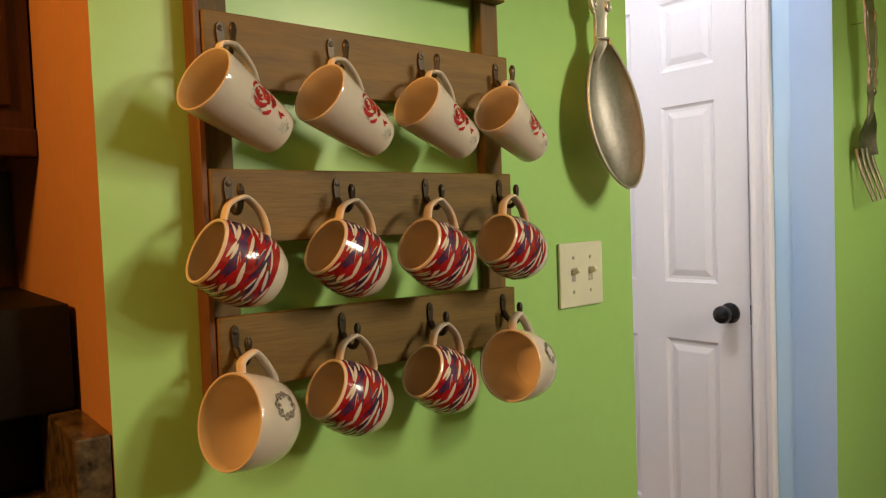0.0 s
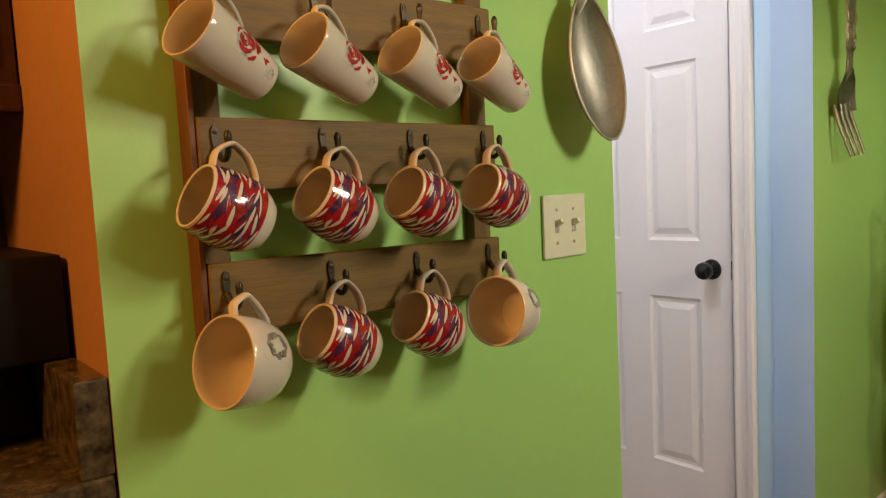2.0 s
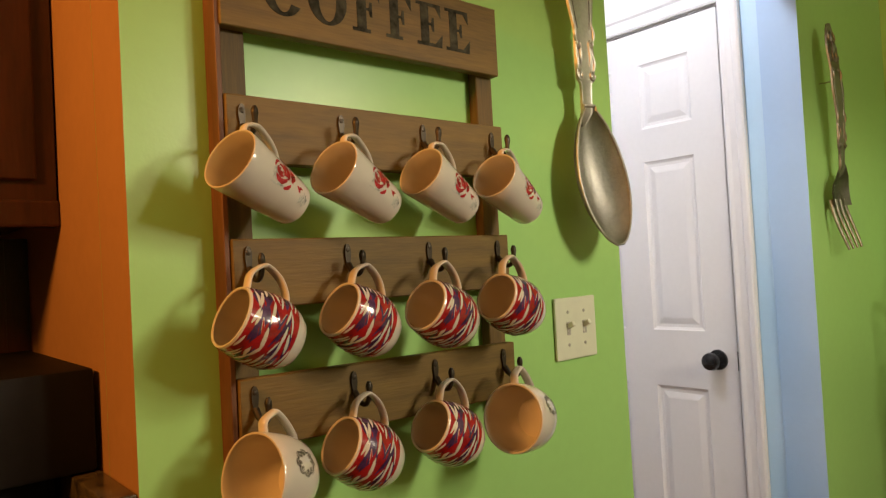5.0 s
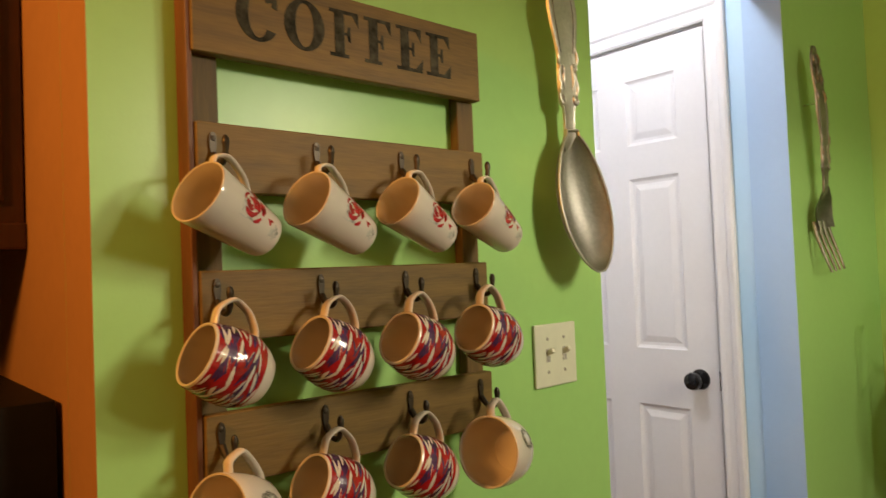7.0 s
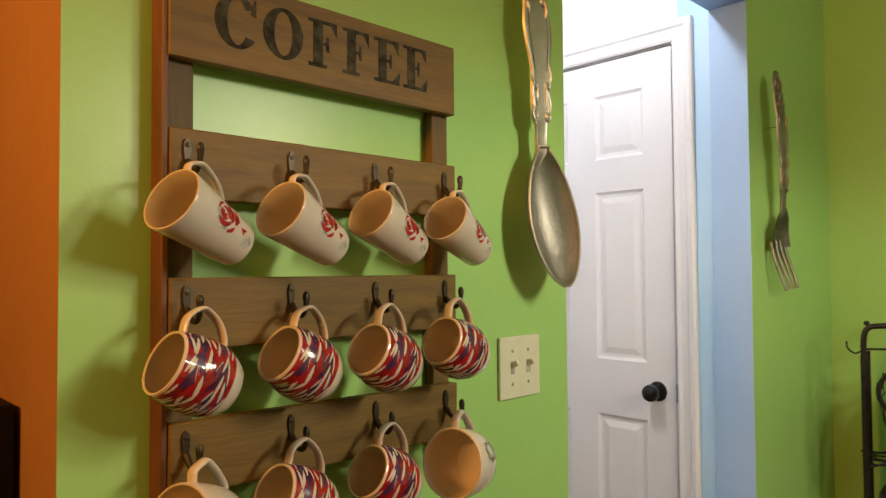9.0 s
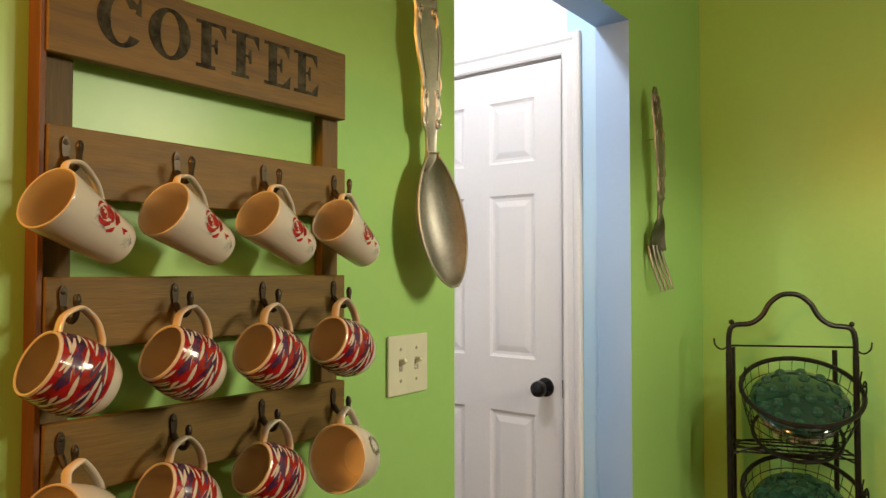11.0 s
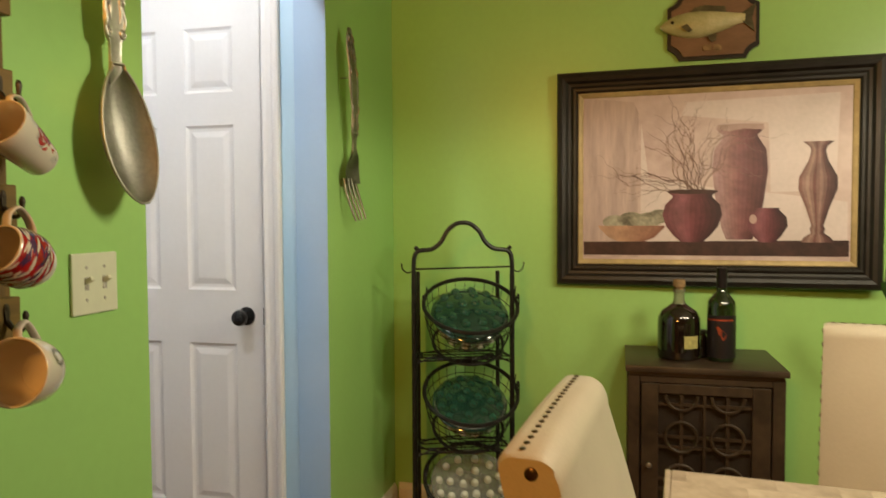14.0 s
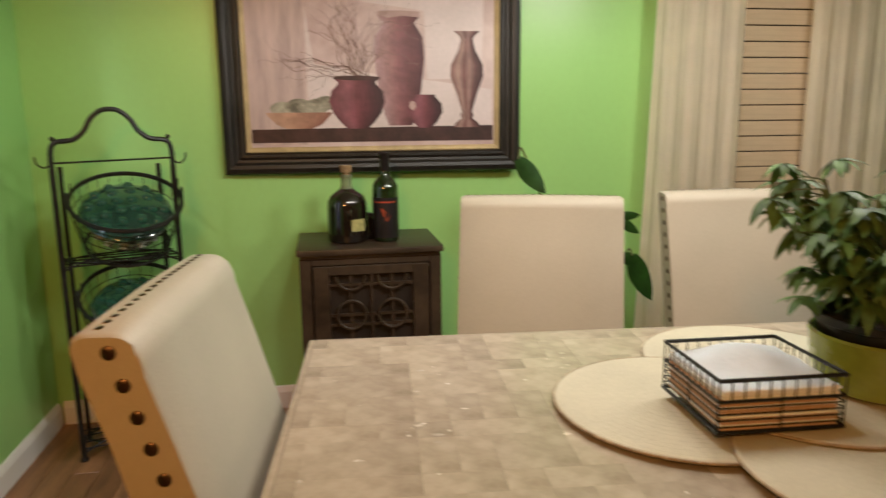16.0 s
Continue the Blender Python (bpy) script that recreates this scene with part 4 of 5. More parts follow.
    flat("painted_jar_rim", [(-0.306, 1.580), (-0.350, 1.572), (-0.410, 1.580), (-0.476, 1.574), (-0.474, 1.596), (-0.400, 1.600), (-0.312, 1.598)], P_PALE, 4)
    vase("painted_bowl", 0.005, [(1.152, 0.050), (1.168, 0.088), (1.205, 0.124), (1.214, 0.128)], TERRA, 4)
    for k, (y, z, r) in enumerate(((0.070, 1.228, 0.046), (0.005, 1.236, 0.052), (-0.062, 1.236, 0.050), (-0.100, 1.250, 0.044))):
        flat("painted_fruit", [(y + r * math.cos(t), max(1.2125, z + r * 0.62 * math.sin(t))) for t in (2 * math.pi * j / 18 for j in range(18))], P_SAGE, 3.4 + 0.1 * k)
    vase("painted_round_pot", -0.222, [(1.150, 0.040), (1.175, 0.066), (1.21, 0.094), (1.255, 0.109), (1.295, 0.100), (1.322, 0.074), (1.330, 0.072), (1.344, 0.092)], MAROON, 5)
    flat("painted_pot_mouth", [(-0.222 + 0.094 * math.cos(t), 1.345 + 0.009 * math.sin(t)) for t in (2 * math.pi * j / 20 for j in range(20))], P_DARK, 6)
    vase("painted_small_pot", -0.490, [(1.150, 0.026), (1.17, 0.046), (1.21, 0.070), (1.245, 0.066), (1.272, 0.040), (1.280, 0.042)], MAROON, 5)
    flat("painted_pot_light", [(-0.440 + 0.013 * math.cos(t), 1.238 + 0.018 * math.sin(t)) for t in (2 * math.pi * j / 16 for j in range(16))], P_PALE, 6)
    vase("painted_slim_vase", -0.660, [(1.150, 0.056), (1.168, 0.046), (1.185, 0.022), (1.20, 0.026), (1.212, 0.020), (1.28, 0.040), (1.35, 0.066), (1.395, 0.064), (1.45, 0.034), (1.49, 0.024), (1.505, 0.030), (1.524, 0.052)], SLIM, 5)
    rng = random.Random(21)
    bm = bmesh.new()

    def twig(y, z, a, length, w, depth):
        pts = []
        n, bend = 11, rng.uniform(0, 6.28)
        for i in range(n + 1):
            pts.append((y, z))
            y += math.sin(a) * length / n
            z += math.cos(a) * length / n
            a += 0.50 * math.sin(1.35 * i + bend) + rng.uniform(-0.2, 0.2)
        left, right = [], []
        for i, (py, pz) in enumerate(pts):
            q = w * (1 - 0.8 * i / n)
            d = (Vector(pts[min(i + 1, n)]) - Vector(pts[max(i - 1, 0)])).normalized()
            left.append((py + q * d.y, pz - q * d.x)), right.append((py - q * d.y, pz + q * d.x))
        add_prism(bm, [(-(p + 0.289), r - 1.402) for p, r in left + right[::-1]], 0.0004, Matrix.Translation((0, -0.0170 - 0.00003 * rng.random(), 0)))
        if depth:
            for k in (4, 8):
                py, pz = pts[k]
                twig(py, pz, a + rng.uniform(-0.9, 0.9), length * 0.55, w * 0.55, depth - 1)

    for i in range(22):
        twig(-0.222 + rng.uniform(-0.05, 0.05), 1.34, -0.40 + 1.75 * i / 21 + rng.uniform(-0.1, 0.1), rng.uniform(0.24, 0.36), 0.0016, 1)
    tagged(part("painted_brushwood", bm, P_TWIG, pic), kind="stuff")


wall_picture()


def fish_plaque():
    pl = group("fish_plaque", pose(EAST - 0.001, -0.298, 1.984, 0, 0, -90), "mounted olive fish on a notched brown wooden plaque", "plaque")
    w, h, c = 0.166, 0.124, 0.045

    def shape(g):
        out = []
        for sx, sz, flip in ((1, 1, 0), (-1, 1, 1), (-1, -1, 0), (1, -1, 1)):
            arc = [(sx * (w - g), sz * (h - g - c)), (sx * (w - g - c * 0.45), sz * (h - g - c * 0.75)), (sx * (w - g - c * 0.75), sz * (h - g - c * 0.45)), (sx * (w - g - c), sz * (h - g))]
            out += arc[::-1] if flip else arc
        return out

    part("edge_board", prism(shape(0), -0.016), FRAME_BLACK, pl, "dark moulded edge")
    part("face_board", prism(shape(0.014), -0.006, Matrix.Translation((0, -0.0155, 0))), PLAQUE, pl)
    bm = bmesh.new()
    rows = []
    for s, r, zc in ((-0.150, 0.004, 0.004), (-0.135, 0.018, 0.004), (-0.105, 0.033, 0.006), (-0.065, 0.043, 0.006), (-0.02, 0.045, 0.006), (0.03, 0.037, 0.010), (0.07, 0.026, 0.014), (0.10, 0.018, 0.018), (0.118, 0.016, 0.020)):
        rows.append([bm.verts.new((s, -0.022 - 0.8 * r * math.sin(t) * 0.8, zc + r * math.cos(t))) for t in (math.pi * j / 12 for j in range(13))])
    for a, b in zip(rows, rows[1:]):
        for j in range(12):
            bm.faces.new((a[j], a[j + 1], b[j + 1], b[j]))
    bm.faces.new(rows[0]), bm.faces.new(rows[-1])
    fins = []
    fins.append(part("fish_body", bm, FISH, pl, "olive and cream moulded fish", True))
    fins.append(part("tail_fin", prism([(0.108, 0.008), (0.148, -0.028), (0.140, 0.016), (0.152, 0.064), (0.108, 0.034)], -0.005, Matrix.Translation((0, -0.024, 0))), FIN, pl))
    fins.append(part("back_fin", prism([(-0.06, 0.044), (-0.04, 0.062), (-0.01, 0.068), (0.03, 0.062), (0.055, 0.060), (0.060, 0.040), (0.0, 0.046)], -0.004, Matrix.Translation((0, -0.026, 0))), FIN, pl))
    fins.append(part("belly_fin", prism([(0.0, -0.036), (0.012, -0.056), (0.028, -0.050), (0.032, -0.026)], -0.004, Matrix.Translation((0, -0.028, 0))), FIN, pl))
    fins.append(part("side_fin", prism([(-0.085, -0.004), (-0.060, -0.024), (-0.048, -0.018), (-0.066, 0.004)], -0.003, Matrix.Translation((0, -0.052, 0))), FIN, pl))
    fins.append(part("eye", lathe([(0, 0.003), (0.004, 0.002), (0.0055, 0)], 10), BLACK_GLOSS, pl, "small black glass eye", True))
    fins[-1].matrix_basis = pose(-0.112, -0.042, 0.014, 90, 0, 0)
    for f in fins:
        f.matrix_basis = Matrix.Translation((-0.022, 0, 0.002)) @ Matrix.Diagonal((1.14, 1.0, 1.14, 1)) @ f.matrix_basis
    for x in (-0.020, 0.016):
        part("name_plate", prism([(x - 0.014, -0.092), (x + 0.014, -0.092), (x + 0.016, -0.080), (x + 0.012, -0.070), (x - 0.012, -0.070), (x - 0.016, -0.080)], -0.004, Matrix.Translation((0, -0.0215, 0))), CORK, pl, "small tan button plate")


fish_plaque()


# ---- cabinet with bottles ----
def accent_cabinet():
    cab = group("accent_cabinet", pose(2.432, -0.240, 0, 0, 0, -90), "small espresso wooden cabinet with a fretwork door against the green wall", "cabinet")
    # local x along the front, +y towards the wall
    w, d, h = 0.243, 0.40, 0.745
    part("top", box(-0.262, 0.262, -0.004, d, h - 0.022, h, 0.005, 2), ESPRESSO, cab, smooth=True)
    part("top_moulding", box(-0.250, 0.250, 0.008, d, h - 0.036, h - 0.0225, 0.004, 2), ESPRESSO, cab)
    for s in (-1, 1):
        part("side", box(s * w - 0.011, s * w + 0.011, 0.020, d - 0.002, 0.0, h - 0.0365), ESPRESSO, cab)
        part("front_stile", box(min(s * w * 1.04, s * (w - 0.030)), max(s * w * 1.04, s * (w - 0.030)), 0.012, 0.0195, 0.0, h - 0.0365, 0.002), ESPRESSO, cab)
    part("back", box(-w + 0.012, w - 0.012, d - 0.012, d - 0.003, 0.06, h - 0.037), ESPRESSO_SHADE, cab)
    part("plinth_rail", box(-w + 0.031, w - 0.031, 0.013, 0.030, 0.035, 0.095, 0.002), ESPRESSO, cab)
    part("top_rail", box(-w + 0.031, w - 0.031, 0.013, 0.030, h - 0.060, h - 0.037, 0.002), ESPRESSO, cab)
    door = part("door", box(-0.208, -0.150, 0.010, 0.030, 0.100, 0.682, 0.002), ESPRESSO, cab)
    part("door_stile", box(0.150, 0.208, 0.010, 0.030, 0.100, 0.682, 0.002), ESPRESSO, door)
    part("door_rail", box(-0.1498, 0.1498, 0.011, 0.030, 0.648, 0.682, 0.002), ESPRESSO, door)
    part("door_rail", box(-0.1498, 0.1498, 0.011, 0.030, 0.100, 0.150, 0.002), ESPRESSO, door)
    # backing coloured darker for the shade behind the fretwork
    part("backing", box(-0.1498, 0.1498, 0.030, 0.036, 0.1502, 0.6478), ESPRESSO_SHADE, door, "panel behind the fretwork, shade put into its dark colour")
    step = 0.149

    def ring(cx, cz, r, a0, a1):
        n = 18
        pts = [(cx + r * math.cos(a0 + (a1 - a0) * k / n), 0.0155, cz + r * math.sin(a0 + (a1 - a0) * k / n)) for k in range(n + 1)]
        part("fret_arc", tube(pts, 0.0068, 6, squash=0.8), ESPRESSO, door)

    for i in range(2):
        cx = -0.0745 + step * i
        for z0 in (0.648, 0.499, 0.350, 0.201):
            if z0 == 0.648:
                ring(cx, z0 - 0.004, 0.052, math.pi, 2 * math.pi)
            else:
                ring(cx, z0, 0.052, 0, math.pi)
                ring(cx, z0, 0.052, math.pi, 2 * math.pi)
        part("fret_bar", box(cx - 0.006, cx + 0.006, 0.016, 0.026, 0.1502, 0.6478), ESPRESSO, door)
    part("fret_bar", box(-0.005, 0.005, 0.015, 0.027, 0.1502, 0.6478), ESPRESSO, door)
    for z0 in (0.611, 0.499, 0.462, 0.350, 0.313, 0.201):
        part("fret_bar", box(-0.1498, 0.1498, 0.0165, 0.0255, z0 - 0.005, z0 + 0.005), ESPRESSO, door)
    kn = part("knob", lathe([(0, 0.022), (0.008, 0.020), (0.010, 0.014), (0.005, 0.008), (0.004, 0)], 14), PEWTER, door, "small grey metal knob", True)
    kn.matrix_basis = pose(-0.182, 0.010, 0.400, 90, 0, 0)


accent_cabinet()


def jug_bottle():
    b = group("liquor_bottle", pose(2.60, -0.166, 0.745) @ Matrix.Diagonal((1.1, 1.1, 1, 1)), "squat dark liquor bottle with a cork stopper", "bottle")
    part("glass", lathe([(0, 0.001), (0.058, 0.0), (0.066, 0.005), (0.068, 0.02), (0.068, 0.125), (0.066, 0.150), (0.055, 0.172), (0.034, 0.188), (0.022, 0.198)], 36), LIQUID, b, "glass bottle full of dark liquor", True)
    part("neck", lathe([(0.022, 0.198), (0.018, 0.208), (0.017, 0.238), (0.021, 0.240), (0.021, 0.250), (0.015, 0.250)], 24), CLEAR, b, "clear glass neck", True)
    part("cork", lathe([(0, 0.285), (0.018, 0.284), (0.020, 0.280), (0.019, 0.258), (0.013, 0.256), (0.013, 0.235), (0, 0.235)], 20), CORK, b, "pale cork stopper", True)
    bm = bmesh.new()
    rows = [[bm.verts.new((0.0688 * math.cos(a), 0.0688 * math.sin(a), z)) for a in (math.radians(190 + 6 * k) for k in range(8))] for z in (0.045, 0.090)]
    for j in range(7):
        bm.faces.new((rows[0][j], rows[0][j + 1], rows[1][j + 1], rows[1][j]))
    part("label", bm, LABEL, b, "small yellow-green paper label")


def wine_bottle():
    b = group("wine_bottle", pose(2.585, -0.308, 0.745) @ Matrix.Diagonal((1.12, 1.12, 1, 1)), "green glass wine bottle with a black label", "bottle")
    part("glass", lathe([(0, 0.001), (0.038, 0.0), (0.0425, 0.006), (0.043, 0.02), (0.043, 0.195), (0.040, 0.212), (0.028, 0.230), (0.0165, 0.245), (0.0150, 0.262)], 32), GREEN_BOTTLE, b, smooth=True)
    part("capsule", lathe([(0.0150, 0.258), (0.0158, 0.262), (0.0155, 0.318), (0.0170, 0.320), (0.0165, 0.330), (0, 0.331)], 24), LABEL_DARK, b, "black foil capsule", True)

    def wrap(name, z0, z1, a0, a1, r, mat, label):
        bm = bmesh.new()
        n = 14
        rows = [[bm.verts.new((r * math.cos(a), r * math.sin(a), z)) for a in (math.radians(a0 + (a1 - a0) * k / n) for k in range(n + 1))] for z in (z0, z1)]
        for j in range(n):
            bm.faces.new((rows[0][j], rows[0][j + 1], rows[1][j + 1], rows[1][j]))
        part(name, bm, mat, b, label)

    wrap("label", 0.015, 0.165, 95, 265, 0.0433, LABEL_DARK, "black paper label")
    wrap("label_band", 0.146, 0.152, 110, 225, 0.0436, LABEL_RED, "plain red bar of lettering")
    bm = bmesh.new()
    pts = [(-14, 0.085), (-20, 0.098), (-10, 0.110), (4, 0.118), (14, 0.128), (24, 0.122), (16, 0.112), (14, 0.100), (4, 0.094), (0, 0.080), (-6, 0.078)]
    bm.faces.new([bm.verts.new((0.0437 * math.cos(math.radians(175 - a)), 0.0437 * math.sin(math.radians(175 - a)), z)) for a, z in pts])
    part("label_mark", bm, LABEL_RED, b, "plain orange-red shape")


def small_jar():
    b = group("dark_jar", pose(2.64, -0.247, 0.745), "small dark jar between two bottles", "jar")
    part("body", lathe([(0, 0.001), (0.022, 0.0), (0.025, 0.004), (0.025, 0.07), (0.018, 0.082), (0.018, 0.088)], 20), LIQUID, b, smooth=True)
    part("lid", lathe([(0.0195, 0.084), (0.0195, 0.098), (0, 0.099)], 20), LABEL_DARK, b, smooth=True)


jug_bottle()
wine_bottle()
small_jar()


# ---- wire rack with hanging baskets ----
def basket_stand():
    st = group("basket_stand", pose(2.560, 0.624, 0, 0, 0, -70), "black wrought iron three-tier basket stand in the corner", "rack")
    hw, dp = 0.190, 0.17
    for s in (-1, 1):
        part("front_post", tube([(s * hw, 0, 0.0), (s * hw, 0, 1.04)], 0.0098, 10), BLACK_IRON, st, smooth=True)
        part("rear_post", tube([(s * hw * 0.86, dp, 0.0), (s * hw * 0.86, dp, 1.04)], 0.0085, 8), BLACK_IRON, st, smooth=True)
        part("foot", lathe([(0.014, 0), (0.014, 0.006), (0.012, 0.010)], 10), BLACK_IRON, st).matrix_basis = Matrix.Translation((s * hw, 0, 0.0))
        part("ball_finial", lathe([(0, -0.009), (0.007, -0.005), (0.009, 0), (0.007, 0.005), (0, 0.009)], 10), BLACK_IRON, st, smooth=True).matrix_basis = Matrix.Translation((s * (hw - 0.010), 0, 1.142))
        hook = curve([(s * hw, 0, 1.060), (s * (hw + 0.022), 0, 1.048), (s * (hw + 0.042), 0, 1.062), (s * (hw + 0.046), 0, 1.085)], 5)
        part("side_hook", tube(hook, 0.0028, 6), BLACK_IRON, st, smooth=True)
    arch = curve([(-hw, 0, 1.03), (-hw + 0.002, 0, 1.10), (-hw + 0.018, 0, 1.130), (-hw + 0.07, 0, 1.138), (-0.085, 0, 1.165), (-0.062, 0, 1.205), (-0.03, 0, 1.232), (0, 0, 1.238),
                  (0.03, 0, 1.232), (0.062, 0, 1.205), (0.085, 0, 1.165), (hw - 0.07, 0, 1.138), (hw - 0.018, 0, 1.130), (hw - 0.002, 0, 1.10), (hw, 0, 1.03)], 6)
    part("top_arch", tube(arch, 0.0085, 8), BLACK_IRON, st, smooth=True)
    part("cross_bar", tube([(-hw, 0, 1.062), (hw, 0, 1.068)], 0.0034, 6), BLACK_IRON, st)
    for z in (0.715, 0.355, 0.05):
        shelf = part("shelf_ring", tube([(0.165 * math.cos(t), dp / 2 + 0.10 * math.sin(t), z) for t in (2 * math.pi * k / 36 for k in range(36))], 0.0038, 6, True), BLACK_IRON, st, smooth=True)
        for q in (0.0, 0.35, 0.7, 1.0):
            y = q * dp
            part("shelf_bar", tube([(-hw, y, z - 0.006), (hw, y, z - 0.006)], 0.0032, 6), BLACK_IRON, shelf)
        part("shelf_scroll", tube(curve([(-hw, 0, z - 0.02), (-0.10, 0, z + 0.012), (0, 0, z - 0.012), (0.10, 0, z + 0.012), (hw, 0, z - 0.02)], 6), 0.0034, 6), BLACK_IRON, shelf, smooth=True)
        for s in (-1, 1):
            part("side_bar", tube([(s * hw, 0, z), (s * hw * 0.86, dp, z)], 0.004, 6), BLACK_IRON, shelf)


def wire_basket(z, name_label):
    """A round wire basket that hangs tilted to the room between the posts."""
    bk = group("wire_basket", pose(2.560, 0.624, 0, 0, 0, -70) @ pose(0.026, -0.015, z, 28, 0, 0), name_label, "basket", "baskets on the stand")
    R, r, depth = 0.180, 0.138, 0.180

    def circle(rad, zz, n=44):
        return [(rad * math.cos(t), rad * math.sin(t), zz) for t in (2 * math.pi * k / n for k in range(n))]

    part("rim", tube(circle(R, 0.0), 0.0078, 8, True), BLACK_IRON, bk, smooth=True)
    part("base_ring", tube(circle(r, -depth), 0.0062, 8, True), BLACK_IRON, bk, smooth=True)
    for k, q in enumerate((0.28, 0.52, 0.76)):
        part("wire_hoop", tube(circle(R + (r - R) * q ** 1.5, -depth * q), 0.0017, 5, True), BLACK_IRON, bk)
    for k in range(28):
        t = 2 * math.pi * k / 28
        part("upright_wire", tube([((R + (r - R) * q ** 1.5) * math.cos(t), (R + (r - R) * q ** 1.5) * math.sin(t), -depth * q) for q in (0, 0.3, 0.65, 1)], 0.0014, 4), BLACK_IRON, bk)
    for k in range(7):
        x = r * (2 * (k + 0.5) / 7 - 1)
        y = math.sqrt(r * r - x * x)
        part("base_wire", tube([(x, -y, -depth), (x, y, -depth)], 0.0016, 4), BLACK_IRON, bk)
    for s in (-1, 1):
        part("ear_loop", tube([(s * (R + 0.002), 0.020 * math.cos(t), 0.012 + 0.030 * math.sin(t)) for t in (2 * math.pi * k / 18 for k in range(18))], 0.0030, 6, True), BLACK_IRON, bk, smooth=True)
        part("hanger_hook", tube(curve([(s * (R - 0.01), 0.01, 0.075), (s * (R - 0.01), 0.01, 0.035), (s * (R - 0.004), -0.006, 0.026), (s * R, -0.012, 0.042)], 5), 0.0026, 6), BLACK_IRON, bk, smooth=True)


def hobnail_plate(z, lift, tilt, mat, label, radius, seed, dome=0.0):
    """A shallow glass bowl set with rows of round knobs."""
    m = pose(2.560, 0.624, 0, 0, 0, -70) @ pose(0.026, -0.015, z, 28 + tilt, 0, 0) @ pose(0, 0, lift, 0, 0, seed * 17)
    bowl = group("hobnail_bowl", m, label, "glass bowl", "hobnail glass in the baskets")
    prof = [(0, 0.0), (0.05, 0.001), (0.10, 0.012), (radius * 0.92, 0.038), (radius, 0.052), (radius - 0.004, 0.054), (radius * 0.9, 0.043), (0.098, 0.017), (0.05, 0.006), (0, 0.005)]
    if dome:
        prof = [(0, dome)] + [(radius * q, dome * (1 - q * q)) for q in (0.25, 0.45, 0.65, 0.82, 0.94)] + [(radius, -0.004), (radius * 0.96, -0.008), (radius * 0.6, dome * 0.5), (0, dome - 0.008)]
    part("bowl", lathe(prof, 40), mat, bowl, smooth=True)
    rng = random.Random(seed)
    knob = None
    for ring, (rad, zz, n) in enumerate(((0.034, 0.007, 4), (0.082, 0.013, 8), (radius * 0.80, 0.032, 12))):
        for k in range(n):
            t = 2 * math.pi * (k + 0.5 * (ring % 2)) / n + rng.uniform(-0.03, 0.03)
            if dome:
                zz = dome * (1 - (rad / radius) ** 2) - 0.001
            at = Matrix.Translation((rad * math.cos(t), rad * math.sin(t), zz)) @ Matrix.Diagonal((1.2, 1.2, 0.75, 1) if dome else (1, 1, 1, 1))
            if knob is None:
                knob = part("hobnail", lathe([(0.0165, -0.002), (0.0155, 0.006), (0.0110, 0.013), (0, 0.016)], 10), HOB_KNOB if mat is HOB_CLEAR else HOB_BUMP, bowl, smooth=True)
                knob.matrix_basis = at
            else:
                o = new("hobnail", knob.data)
                o.parent, o.matrix_basis = bowl, at


basket_stand()
for i, z in enumerate((0.925, 0.588, 0.252)):
    wire_basket(z, ("black wire basket holding green hobnail glass on the stand", "black wire basket of green and clear hobnail glass", "black wire basket holding clear dotted glass")[i])
hobnail_plate(0.925, -0.155, 0, HOB_CLEAR, "clear hobnail glass bowl lying in a wire basket", 0.125, 1)
hobnail_plate(0.925, -0.105, 0, HOB_GREEN, "deep green hobnail glass bowl in a wire basket", 0.140, 2)
hobnail_plate(0.925, -0.045, 7, HOB_GREEN, "deep green hobnail glass bowl on top of the stack", 0.150, 3, 0.034)
hobnail_plate(0.588, -0.150, 0, HOB_CLEAR, "clear hobnail glass bowl lying in a wire basket", 0.125, 4)
hobnail_plate(0.588, -0.105, 3, HOB_CLEAR, "clear hobnail glass bowl with white dots", 0.140, 5)
hobnail_plate(0.588, -0.055, 5, HOB_GREEN, "deep green hobnail glass bowl on top of the stack", 0.146, 6, 0.028)
hobnail_plate(0.252, -0.150, 0, HOB_CLEAR, "clear hobnail glass bowl lying in a wire basket", 0.125, 7)
hobnail_plate(0.252, -0.080, 8, HOB_CLEAR, "clear hobnail glass bowl with pale round knobs", 0.154, 8)


# ---- table ----
TABLE = pose(1.325, -0.044, 0, 0, 0, -4.6)
TW, TL, TH = 1.00, 1.75, 0.776     # across, along, height


